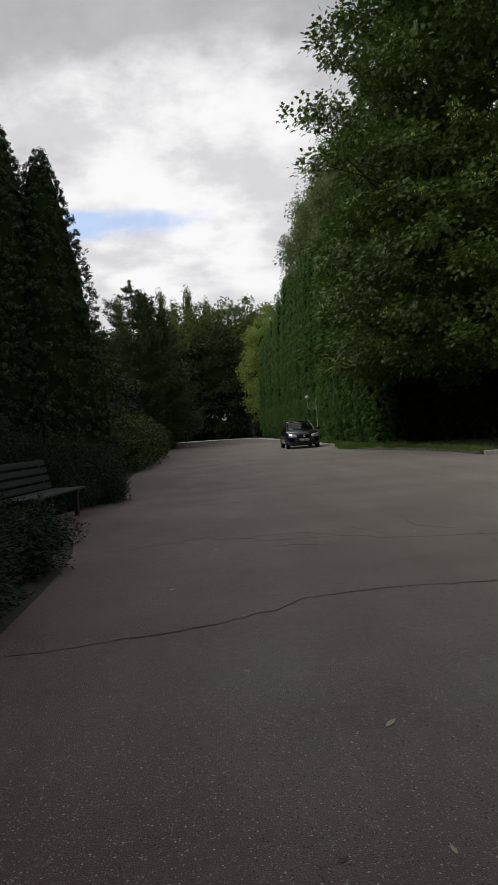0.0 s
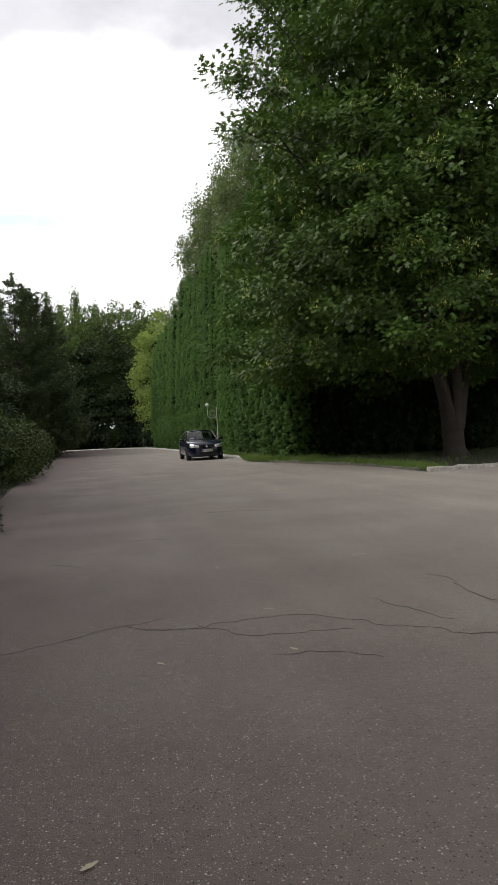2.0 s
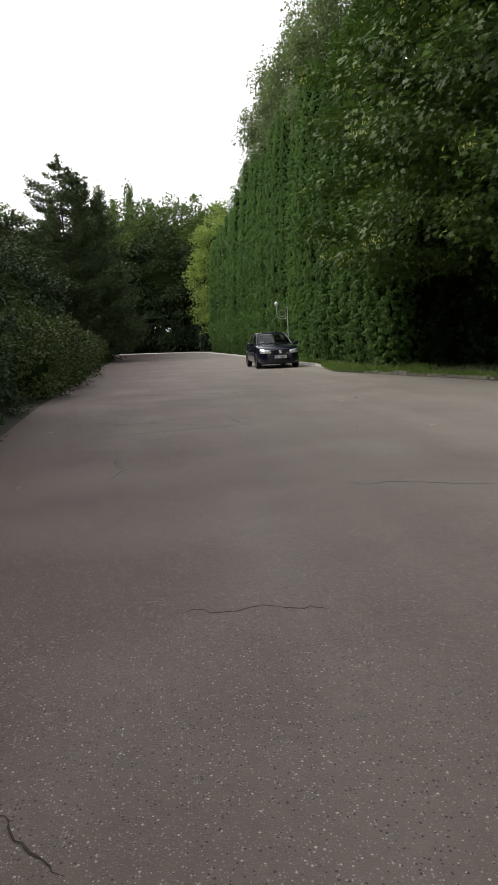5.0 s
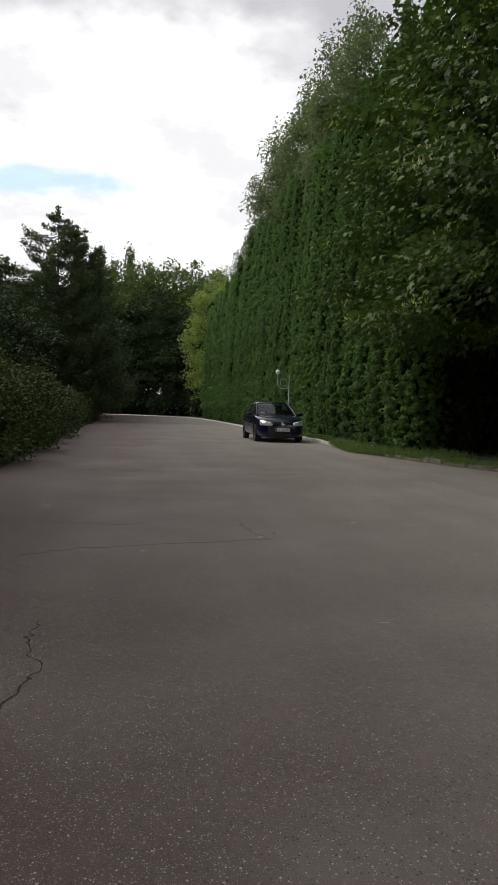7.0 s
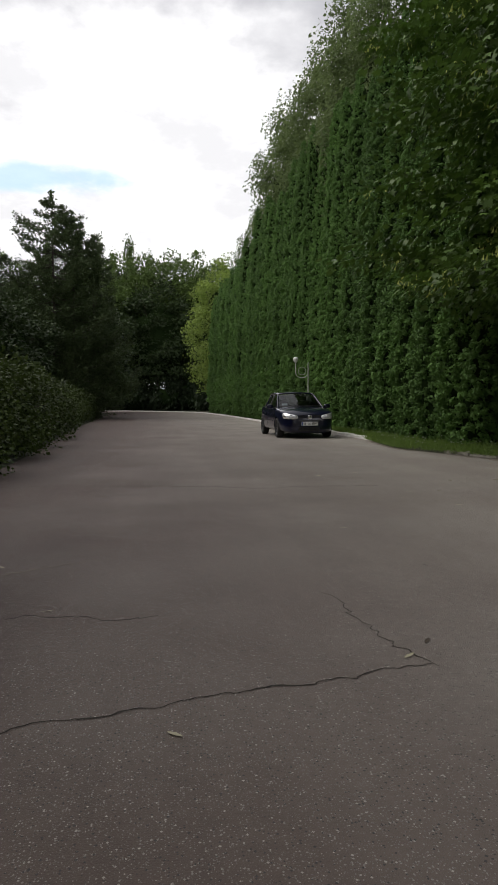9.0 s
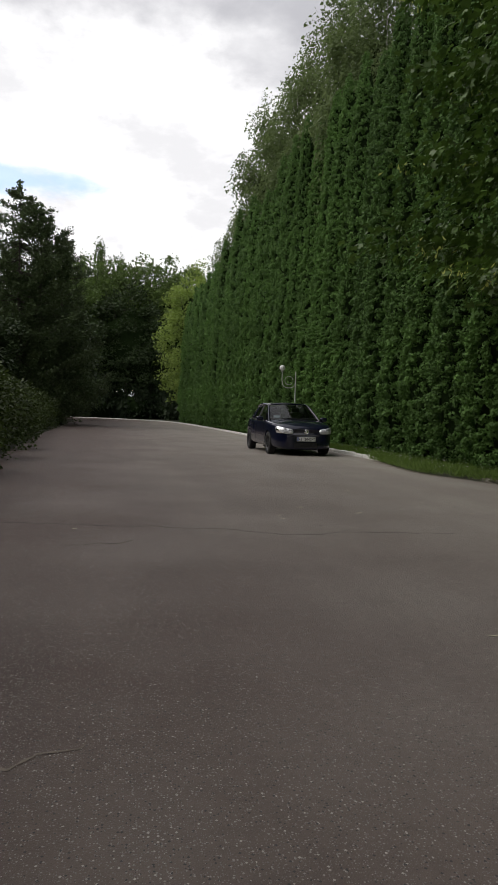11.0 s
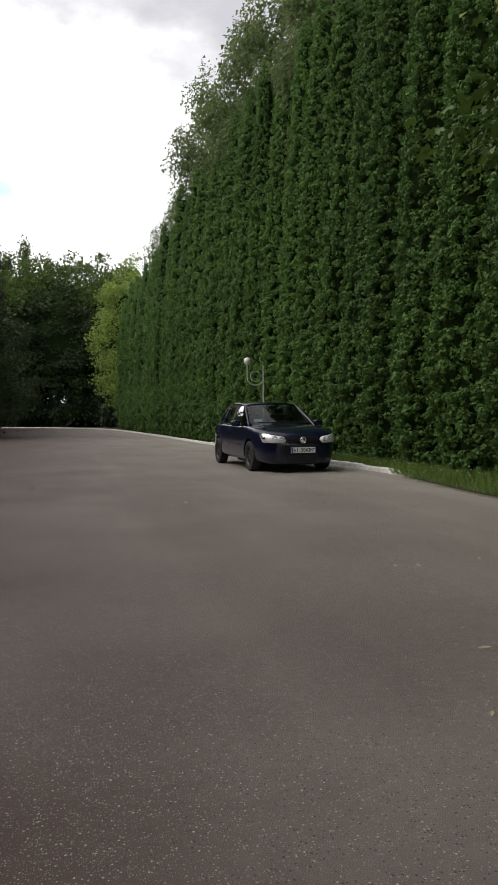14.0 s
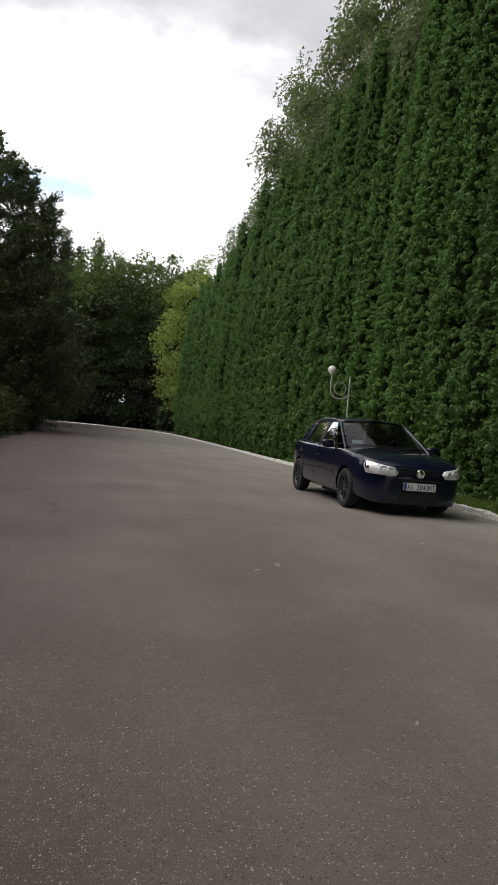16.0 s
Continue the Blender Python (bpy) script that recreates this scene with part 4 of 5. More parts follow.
def build_car(at):
    car = thing("car", "dark navy five-door hatchback parked by the kerb", "car", at, 1.2)
    car.scale = (0.97, 1.0, 0.975)
    car_body(car)

    def screen(u, v):
        return (u * (0.700 * (1 - v) + 0.575 * v), (1.04 + 0.23 * u * u) * (1 - v) + (1.83 + 0.14 * u * u) * v,
                (0.985 - 0.035 * u * u) * (1 - v) + (1.425 - 0.035 * u * u) * v + 0.06 * v * (1 - v))

    pane = grid_part("windscreen", screen, 15, 9, CAR_GLASS, car, "dark glossy windscreen")
    pane.visible_shadow = False

    def roof(u, v):
        e = max(0.0, abs(u) - 0.9) / 0.1
        return (u * (0.60 + 0.02 * math.sin(math.pi * v) - 0.075 * v * v), 1.80 * (1 - v) + 3.66 * v + 0.15 * u * u * (1 - 1.6 * v),
                1.425 * (1 - v) + 1.392 * v - 0.035 * u * u + 0.068 * math.sin(math.pi * v) - 0.03 * e * e)

    grid_part("roof", roof, 19, 12, CAR_PAINT, car, thick=0.025)

    def rear(u, v):
        return (u * (0.64 * (1 - v) + 0.52 * v), 4.05 * (1 - v) + 3.66 * v - 0.10 * u * u, 0.99 * (1 - v) + 1.375 * v - 0.02 * u * u)

    grid_part("rear_window", rear, 9, 5, CAR_GLASS, car).visible_shadow = False
    for sgn in (-1, 1):
        def side(y00, y01, y10, y11):
            def fn(u, v):
                yb, yt = y00 + (y01 - y00) * u, y10 + (y11 - y10) * u
                y = yb * (1 - v) + yt * v
                inward = 0.055 * max(0.0, y - 2.3) ** 1.5
                return (sgn * (0.800 * (1 - v) + 0.612 * v + 0.05 * v * (1 - v) - inward), y,
                        (0.935 + 0.018 * (yb - 1.5)) * (1 - v) + 1.378 * v)
            return fn
        for a in ((1.46, 2.36, 2.05, 2.36), (2.46, 3.34, 2.46, 3.20)):
            grid_part("side_window", side(*a), 8, 7, CAR_GLASS, car, u=(0, 1)).visible_shadow = False
        grid_part("door_pillar", side(2.35, 2.47, 2.35, 2.47), 3, 7, BLACK, car, thick=0.02, u=(0, 1))
        grid_part("rear_pillar", side(3.33, 3.98, 3.19, 3.58), 6, 7, CAR_PAINT, car, thick=0.03, u=(0, 1))
        s = Soup()
        line = smooth_line([(sgn * 0.755, 1.20, 0.925), (sgn * 0.675, 1.62, 1.18), (sgn * 0.603, 2.02, 1.380), (sgn * 0.622, 2.6, 1.422),
                            (sgn * 0.59, 3.1, 1.408), (sgn * 0.545, 3.56, 1.368)], 5)
        s.tube(line, np.full(len(line), 0.030), 8)
        link_mesh("roof_rail", s.mesh("roof_rail"), CAR_PAINT, car, smooth=True)
        s = Soup()
        line = smooth_line([(sgn * 0.812, 1.42, 0.937), (sgn * 0.815, 2.4, 0.958), (sgn * 0.762, 3.36, 0.972)], 5)
        s.tube(line, np.full(len(line), 0.011), 6)
        link_mesh("window_seal", s.mesh("window_seal"), BLACK, car, smooth=True)
        # wheels
        for y in (0.87, 3.45):
            hub = new("wheel")
            hub.parent, hub.location = car, (sgn * 0.775, y, 0.312)
            tyre = lathe_part("tyre", [(sgn * 0 + r, sgn * x) for r, x in ((0.205, -0.09), (0.26, -0.1), (0.295, -0.098), (0.308, -0.082), (0.312, -0.04),
                              (0.312, 0.04), (0.308, 0.078), (0.295, 0.095), (0.262, 0.100), (0.215, 0.094), (0.205, 0.085))], RUBBER, hub, sides=40)
            lathe_part("rim", [(r, sgn * x) for r, x in ((0.212, 0.088), (0.203, 0.092), (0.195, 0.07), (0.175, 0.045), (0.09, 0.05), (0.07, 0.065),
                       (0.055, 0.072), (0.001, 0.074))], RIM, hub, sides=40)
            for k in range(9):
                bm = bmesh.new()
                box(bm, (-0.006, 0.06, -0.016), (0.014, 0.198, 0.016), 0.004)
                sp = part("spoke", bm, RIM, hub)
                sp.matrix_local = pose(sgn * 0.066, 0, 0, k * 40, 0, 0)
        # lamps in the nose
        plan = smooth_line([(0.365, -0.016), (0.465, -0.008), (0.545, 0.014), (0.615, 0.050), (0.678, 0.104), (0.738, 0.184), (0.788, 0.285)], 4)

        def head(off, grow):
            def fn(u, v):
                f = (u + 1) / 2
                i = f * (len(plan) - 1)
                x, y = [np.interp(i, range(len(plan)), plan[:, k]) for k in (0, 1)]
                hh = (0.060 + 0.034 * f) * grow * (max(0.0, 1 - abs(u) ** 14.0)) ** 0.5
                zc = 0.655 + 0.050 * f
                b = off * (1 - (2 * v - 1) ** 2) * (1 - u ** 4)
                back = 0.06 * max(0.0, v - 0.45) * 1.2
                return (sgn * (x + b * f), y - b * (1 - f * 0.6) + back - 0.012, zc + hh * (2 * v - 1))
            return fn
        lamp = grid_part("headlight", head(0.004, 1.0), 21, 9, REFLECTOR, car, "pale clear headlight with two round reflectors", thick=0.01)
        for cx, cy, cz, r in ((0.462, -0.024, 0.664, 0.044), (0.580, 0.014, 0.684, 0.054)):
            ring = lathe_part("reflector", [(r, 0.0), (r * 1.08, -0.012), (r * 0.95, -0.006), (r * 0.7, 0.012), (r * 0.3, 0.02), (0.001, 0.02)],
                              REFLECTOR, lamp, sides=24)
            ring.matrix_local = pose(sgn * cx, cy, cz, 0, 0, 90 + sgn * 26)
            bulb = lathe_part("bulb_cap", [(r * 0.30, 0.0), (r * 0.28, -0.02), (r * 0.15, -0.03), (0.001, -0.032)], REFLECTOR, lamp, sides=16)
            bulb.matrix_local = pose(sgn * cx, cy, cz, 0, 0, 90 + sgn * 26)
        grid_part("lens", head(0.035, 1.02), 21, 9, CLEAR_GLASS, lamp).visible_shadow = False
        # mirrors, handles, seams
        s = Soup()
        ph, th = np.linspace(0.02, math.pi - 0.02, 10), np.linspace(0, 2 * math.pi, 16, endpoint=False)
        sq = lambda c: math.copysign(abs(c) ** 0.6, c)
        s.grid(np.array([[(sgn * 0.965 + 0.105 * sq(math.cos(p)), 1.50 + 0.065 * sq(math.sin(p) * math.sin(t)),
                           0.985 + 0.068 * sq(math.sin(p) * math.cos(t))) for t in th] for p in ph]), 0)
        mir = link_mesh("wing_mirror", s.mesh("wing_mirror"), CAR_PAINT, car, smooth=True)
        bm = bmesh.new()
        box(bm, (min(sgn * 0.79, sgn * 0.90), 1.48, 0.925), (max(sgn * 0.79, sgn * 0.90), 1.54, 0.955), 0.008)
        part("mirror_arm", bm, BLACK, mir)
        bm = bmesh.new()
        box(bm, (sgn * 0.965 - 0.08, 1.566, 0.935), (sgn * 0.965 + 0.08, 1.572, 1.035), 0.002)
        part("mirror_glass", bm, CHROME, mir)
        for y, z in ((2.22, 0.765), (3.16, 0.785)):
            bm = bmesh.new()
            box(bm, (min(sgn * 0.868, sgn * 0.908), y, z - 0.014), (max(sgn * 0.868, sgn * 0.908), y + 0.19, z + 0.014), 0.009)
            part("door_handle", bm, CAR_PAINT, car)
        for y0, y1 in ((1.34, 1.40), (2.41, 2.41), (3.10, 3.36)):
            s = Soup()
            line = smooth_line([(sgn * 0.848, y0 + 0.02, 0.25), (sgn * 0.876, y0, 0.40), (sgn * 0.8795, y0, 0.56), (sgn * 0.874, (y0 + y1) / 2, 0.74),
                                (sgn * 0.862, y1, 0.86), (sgn * 0.83, y1, 0.935)], 4)
            s.tube(line, np.full(len(line), 0.0045), 5)
            link_mesh("door_seam", s.mesh("door_seam"), BLACK, car)
        bm = bmesh.new()
        box(bm, (min(sgn * 0.865, sgn * 0.891), 1.46, 0.50), (max(sgn * 0.865, sgn * 0.891), 3.02, 0.545), 0.008)
        part("rub_strip", bm, CAR_PAINT, car)
        grid_part("tail_light", lambda u, v, g=sgn: (g * (0.70 - 0.10 * u * u - 0.05 * max(0, u)), 4.07 + 0.06 * u, 0.78 + 0.17 * v), 7, 5, RED_LENS, car, thick=0.03)
        # seats
        bm = bmesh.new()
        box(bm, (sgn * 0.36 - 0.23, 2.35, 0.90), (sgn * 0.36 + 0.23, 2.47, 1.17), 0.05)
        seat = part("seat_back", bm, CLOTH, car)
        bm = bmesh.new()
        box(bm, (sgn * 0.36 - 0.12, 2.40, 1.185), (sgn * 0.36 + 0.12, 2.48, 1.32), 0.035)
        part("headrest", bm, CLOTH, seat)
        bm = bmesh.new()
        box(bm, (-0.008, -0.012, 0), (0.008, 0.62, 0.018), 0.004)
        wiper = part("wiper", bm, BLACK, car)
        wiper.matrix_local = pose(sgn * 0.27 + 0.30, 1.065, 0.998, 0, 0, 86)
    # nose
    bm = bmesh.new()
    box(bm, (-0.335, -0.004, 0.625), (0.335, 0.06, 0.722), 0.012)
    grille = part("grille", bm, BLACK, car)
    for z in (0.645, 0.668, 0.691, 0.712):
        bm = bmesh.new()
        box(bm, (-0.325, -0.010, z - 0.006), (0.325, 0.002, z + 0.006), 0.003)
        part("grille_bar", bm, CAR_PAINT, grille)
    bm = bmesh.new()
    box(bm, (-0.32, -0.008, 0.225), (0.32, 0.03, 0.36), 0.015)
    intake = part("lower_intake", bm, BLACK, car)
    for z in (0.255, 0.285, 0.315, 0.34):
        bm = bmesh.new()
        box(bm, (-0.30, -0.014, z - 0.004), (0.30, -0.006, z + 0.004), 0.002)
        part("intake_bar", bm, BLACK, intake)
    bm = bmesh.new()
    box(bm, (-0.34, -0.010, 0.540), (0.34, 0.02, 0.560), 0.006)
    part("bumper_strip", bm, BLACK, car)
    s = Soup()
    ang = np.linspace(0, 2 * math.pi, 25)
    s.tube(np.stack([0.062 * np.cos(ang), np.full(25, -0.022), 0.655 + 0.062 * np.sin(ang)], axis=1), np.full(25, 0.007), 6)
    badge = link_mesh("badge", s.mesh("badge"), CHROME, car, "round chrome badge", True)
    disc = lathe_part("badge_disc", [(0.058, 0.0), (0.05, -0.006), (0.03, -0.012), (0.001, -0.013)], CHROME, badge, sides=24)
    disc.matrix_local = pose(0, -0.014, 0.655, 0, 0, 90)
    # number plate
    bm = bmesh.new()
    box(bm, (-0.26, -0.030, 0.400), (0.26, -0.016, 0.512), 0.003)
    plate = part("number_plate", bm, WHITE_PLATE, car, "white number plate with black characters")
    bm = bmesh.new()
    box(bm, (-0.256, -0.033, 0.404), (-0.216, -0.0302, 0.508), 0.001)
    part("plate_strip", bm, BLUE_PLATE, plate)
    bm = bmesh.new()
    box(bm, (-0.275, -0.018, 0.388), (0.275, -0.002, 0.524), 0.006)
    part("plate_holder", bm, BLACK, plate)
    for k, ch in enumerate("AI 2043MT"):
        if ch == " ":
            continue
        cu = bpy.data.curves.new("plate_character", "FONT")
        cu.body, cu.size, cu.extrude, cu.align_x, cu.offset = ch, 0.108, 0.001, "CENTER", 0.0 if ch == "M" else 0.0016
        tmp = new("plate_character", cu)
        me = bpy.data.meshes.new_from_object(tmp.evaluated_get(bpy.context.evaluated_depsgraph_get()))
        bpy.data.objects.remove(tmp)
        ob = link_mesh("plate_character", me, BLACK, plate)
        wide = max(v.co.x for v in me.vertices) - min(v.co.x for v in me.vertices)
        ob.matrix_local = pose(-0.182 + 0.0508 * k, -0.032, 0.418, 90, 0, 0) @ Matrix.Diagonal((min(1.0, 0.043 / wide), 1, 1, 1))
    # inside
    bm = bmesh.new()
    box(bm, (-0.09, -0.002, 0), (0.09, 0.002, 0.13), 0.001)
    note = part("windscreen_paper", bm, PAPER, car, "pale paper behind the windscreen")
    note.matrix_local = pose(-0.50, 1.33, 1.00, -52, 0, -12)
    grid_part("dashboard", lambda u, v: (u * 0.74, 1.16 + 0.42 * v + 0.14 * u * u * (1 - v), 0.975 + 0.05 * math.sin(math.pi * v) - 0.02 * v), 9, 7, BLACK, car, thick=0.01)
    s = Soup()
    ang = np.linspace(0, 2 * math.pi, 25)
    s.tube(np.stack([0.36 + 0.18 * np.cos(ang), 1.66 - 0.07 * np.sin(ang), 0.98 + 0.16 * np.sin(ang)], axis=1), np.full(25, 0.014), 6)
    link_mesh("steering_wheel", s.mesh("steering_wheel"), BLACK, car)
    bm = bmesh.new()
    box(bm, (-0.10, 1.80, 1.31), (0.10, 1.83, 1.365), 0.012)
    part("inside_mirror", bm, BLACK, car)
    grid_part("cabin_floor", lambda u, v: (u * 0.76, 1.30 + 2.66 * v, 0.992 + 0.004 * v), 3, 3, CLOTH, car, thick=0.004)
    bm = bmesh.new()
    box(bm, (-0.50, 2.0, 0.10), (0.50, 3.0, 0.22), 0.03)
    part("underbody", bm, BLACK, car)
    return car


build_car((0, 0, 0))


# ---------------------------------------------------------------- lamp, bench
POST = surface("pale_weathered_paint", (0.50, 0.50, 0.47), 0.6, 0.3, 30, 4)
OPAL = surface("white_opal_globe", (0.86, 0.86, 0.85), 0.25, 0.03, 20, 3)
SLAT = surface("worn_green_slat", (0.020, 0.036, 0.031), 0.4, 0.3, 25, 3, 0.3, 30)


def globe_lamp(at):
    lamp = thing("street_lamp", "pale park lamp with a white globe on a curled bracket", "street lamp", at)
    s = Soup()
    s.tube([(0, 0, 0), (0, 0, 0.6), (0, 0, 0.62), (0, 0, 1.6), (0, 0, 2.82)], [0.045, 0.045, 0.028, 0.025, 0.019], 10)
    link_mesh("post", s.mesh("post"), POST, lamp, smooth=True)
    s = Soup()
    s.tube(smooth_line([(0, 0, 2.42), (-0.03, 0, 2.28), (-0.16, 0, 2.17), (-0.38, 0, 2.17), (-0.52, 0, 2.28), (-0.55, 0, 2.45), (-0.55, 0, 2.86)], 6),
           np.full(37, 0.017), 8)
    link_mesh("bracket", s.mesh("bracket"), POST, lamp, smooth=True)
    s = Soup()
    ang = np.linspace(0, 2 * math.pi, 25)
    s.tube(np.stack([-0.27 + 0.17 * np.cos(ang), np.zeros(25), 2.45 + 0.17 * np.sin(ang)], axis=1), np.full(25, 0.011), 6)
    link_mesh("scroll", s.mesh("scroll"), POST, lamp, smooth=True)
    bm = bmesh.new()
    bmesh.ops.create_uvsphere(bm, u_segments=24, v_segments=14, radius=0.115, matrix=Matrix.Translation((-0.55, 0, 2.95)))
    g = part("globe", bm, OPAL, lamp, "white opal globe", True)
    s = Soup()
    s.tube([(-0.55, 0, 2.80), (-0.55, 0, 2.84), (-0.55, 0, 2.86)], [0.04, 0.055, 0.05], 12)
    link_mesh("collar", s.mesh("collar"), POST, g)


globe_lamp((1.96, 9.2, 0.0))


def park_bench(at, turn):
    """A slatted bench, its length along its own y, facing its own x."""
    b = thing("park_bench", "worn dark green slatted park bench among shrubs", "bench", at, turn)
    for y in (-0.8, 0.8):
        bm = bmesh.new()
        box(bm, (-0.22, y - 0.04, 0), (-0.16, y + 0.04, 0.42), 0.01)
        box(bm, (0.20, y - 0.04, 0), (0.26, y + 0.04, 0.42), 0.01)
        box(bm, (-0.26, y - 0.04, 0.38), (0.28, y + 0.04, 0.43), 0.01)
        leg = part("bench_leg", bm, BLACK, b)
        bm = bmesh.new()
        box(bm, (-0.03, y - 0.03, 0), (0.02, y + 0.03, 0.56), 0.008)
        sup = part("back_support", bm, BLACK, b)
        sup.matrix_local = pose(-0.24, 0, 0.40, 0, -14, 0)
    for x in (-0.17, -0.06, 0.05, 0.16, 0.27):
        bm = bmesh.new()
        box(bm, (x - 0.045, -1.0, 0.432), (x + 0.045, 1.0, 0.462), 0.006)
        part("seat_slat", bm, SLAT, b)
    for i, z in enumerate((0.10, 0.22, 0.34, 0.46)):
        bm = bmesh.new()
        box(bm, (0.0, -1.0, -0.042), (0.026, 1.0, 0.042), 0.006)
        sl = part("back_slat", bm, SLAT, b)
        sl.matrix_local = pose(-0.235 - 0.25 * z, 0, 0.42 + z, 0, -14, 0)
    return b


park_bench((-6.60, -24.27, -0.03), -8)


# ---------------------------------------------------------------- cracks in the asphalt
def crack(points, width, material=CRACK, seed=0, rough=0.03, name="crack", label="thin dark wandering crack in the asphalt"):
    """A thin broken ribbon that wanders along a line, a hair above the road."""
    rng = np.random.RandomState(seed)
    width *= 0.78
    rough *= 1.4
    line = smooth_line(points, 4)
    seg = np.linalg.norm(np.diff(line, axis=0), axis=1)
    dist = np.concatenate([[0], np.cumsum(seg)])
    n = max(8, int(dist[-1] / 0.018))
    d = np.linspace(0, dist[-1], n)
    p = np.stack([np.interp(d, dist, line[:, i]) for i in (0, 1)], axis=1)
    knots = np.linspace(0, dist[-1], max(3, int(dist[-1] / 0.055)))
    wob = np.stack([np.interp(d, knots, rng.normal(0, rough * 0.5, len(knots))) for _ in (0, 1)], axis=1)
    p = p + wob + rng.normal(0, rough * 0.07, (n, 2))
    t = np.gradient(p, axis=0)
    t /= np.linalg.norm(t, axis=1, keepdims=True) + 1e-9
    nrm = np.stack([-t[:, 1], t[:, 0]], axis=1)
    w = width * np.abs(0.55 + 0.5 * np.sin(d * 5 + seed) * np.sin(d * 13.7) + rng.normal(0, 0.25, n)) + width * 0.12
    w *= np.minimum(1, np.minimum(np.arange(n), np.arange(n)[::-1]) / 5 + 0.1)
    s = Soup()
    z = np.full((n, 1), 0.0045)
    s.grid(np.stack([np.hstack([p - nrm * w[:, None] / 2, z - 0.002]), np.hstack([p, z]), np.hstack([p + nrm * w[:, None] / 2, z - 0.002])], axis=1), 0, wrap=False)
    return tagged(link_mesh(name, s.mesh(name), material), label, "crack", "road cracks", kind="structure")


crack([(-5.14, -30.47), (-4.86, -30.43), (-4.57, -30.34), (-4.27, -30.28), (-3.96, -30.17), (-3.74, -30.04), (-3.62, -29.98), (-3.51, -29.84),
       (-3.43, -29.78), (-3.22, -29.73), (-2.84, -29.69), (-2.48, -29.72), (-2.18, -29.74), (-1.2, -29.6), (0.2, -29.5)], 0.017, seed=1, rough=0.014)
crack([(-5.6, -27.5), (-5.0, -27.30), (-4.54, -27.11), (-4.39, -27.0), (-4.22, -26.93)], 0.007, seed=2, rough=0.012)
crack([(-4.22, -26.93), (-4.1, -27.05), (-3.98, -27.1), (-3.77, -27.16), (-3.66, -27.24), (-3.63, -27.32), (-3.55, -27.4), (-3.46, -27.43),
       (-3.32, -27.45), (-3.18, -27.45), (-2.98, -27.5)], 0.006, seed=22, rough=0.012)
crack([(-3.77, -27.16), (-3.7, -27.1), (-3.57, -27.1), (-3.43, -27.07), (-3.26, -27.09), (-3.14, -27.13), (-3.02, -27.24), (-2.87, -27.38),
       (-2.81, -27.5), (-2.56, -27.66), (-2.42, -27.82), (-1.3, -28.1)], 0.007, seed=3, rough=0.012)
crack([(-4.22, -26.93), (-4.1, -26.91), (-3.98, -26.86)], 0.003, seed=4, rough=0.01)
crack([(-3.8, -27.02), (-3.79, -27.09), (-3.77, -27.16), (-3.76, -27.21)], 0.014, seed=5, rough=0.01)
crack([(-3.49, -27.78), (-3.4, -27.79), (-3.31, -27.78), (-3.14, -27.87), (-3.01, -27.99)], 0.006, seed=6, rough=0.012)
crack([(-2.05, -26.4), (-1.94, -26.58), (-2.01, -26.91), (-1.98, -27.28), (-1.7, -27.6)], 0.009, seed=7, rough=0.015)
crack([(-2.64, -26.91), (-2.55, -27.22), (-2.46, -27.47), (-2.43, -27.54)], 0.007, seed=8, rough=0.012)
crack([(-4.85, -24.55), (-4.71, -24.70), (-4.54, -24.88)], 0.008, seed=9)
crack([(-3.0, -21.32), (-2.54, -21.45), (-2.04, -21.7)], 0.010, seed=10)
crack([(-4.3, -23.5), (-4.0, -23.53), (-3.68, -23.60)], 0.006, seed=11)
crack([(-5.3, -17.9), (-4.89, -17.63), (-4.47, -17.56), (-4.15, -17.44), (-3.74, -17.41), (-3.52, -17.32), (-3.28, -17.30)], 0.012, seed=13, rough=0.02)
crack([(-3.30, -17.3), (-3.42, -16.7), (-3.45, -16.2)], 0.008, seed=14)
crack([(-6.6, -10.8), (-5.99, -10.78), (-5.41, -10.83), (-4.83, -10.97), (-4.51, -11.02), (-4.40, -10.98), (-4.20, -11.11), (-3.75, -11.16), (-3.57, -11.3),
       (-3.14, -11.5), (-2.59, -11.38), (-1.6, -11.5)], 0.012, seed=15, rough=0.02)
crack([(-5.15, -11.9), (-4.78, -11.83), (-4.59, -11.77)], 0.007, seed=16)
crack([(-5.2, -16.4), (-4.86, -16.43), (-4.77, -16.47), (-4.67, -16.52), (-4.41, -16.49)], 0.004, seed=17)
crack([(-6.6, 0.9), (-5.97, 1.06), (-5.75, 1.70), (-5.2, 1.5), (-4.2, 1.6)], 0.015, seed=18)
crack([(-5.75, 1.70), (-5.51, 0.7), (-5.8, 0.2), (-6.2, 0.0)], 0.011, seed=19)
crack([(-5.04, -0.79), (-4.95, -1.51), (-5.05, -1.9)], 0.016, seed=20)
crack([(-4.85, -19.4), (-4.82, -19.9), (-4.75, -20.1), (-4.8, -20.5)], 0.009, seed=21)
PALE = "crack filled with pale sand in the asphalt"
crack([(-4.31, -25.22), (-4.3, -25.6), (-4.35, -25.88), (-4.29, -26.04), (-4.31, -26.31), (-4.28, -26.53), (-4.27, -26.71), (-4.24, -26.8), (-4.22, -26.93)],
      0.017, SAND, 40, 0.013, label=PALE)
crack([(-4.56, -27.12), (-4.39, -27.01), (-4.22, -26.94), (-4.12, -26.925)], 0.014, SAND, 45, 0.014, label=PALE)
crack([(-4.2, -26.96), (-4.1, -27.06), (-3.98, -27.105), (-3.8, -27.15)], 0.010, SAND, 46, 0.014, label=PALE)
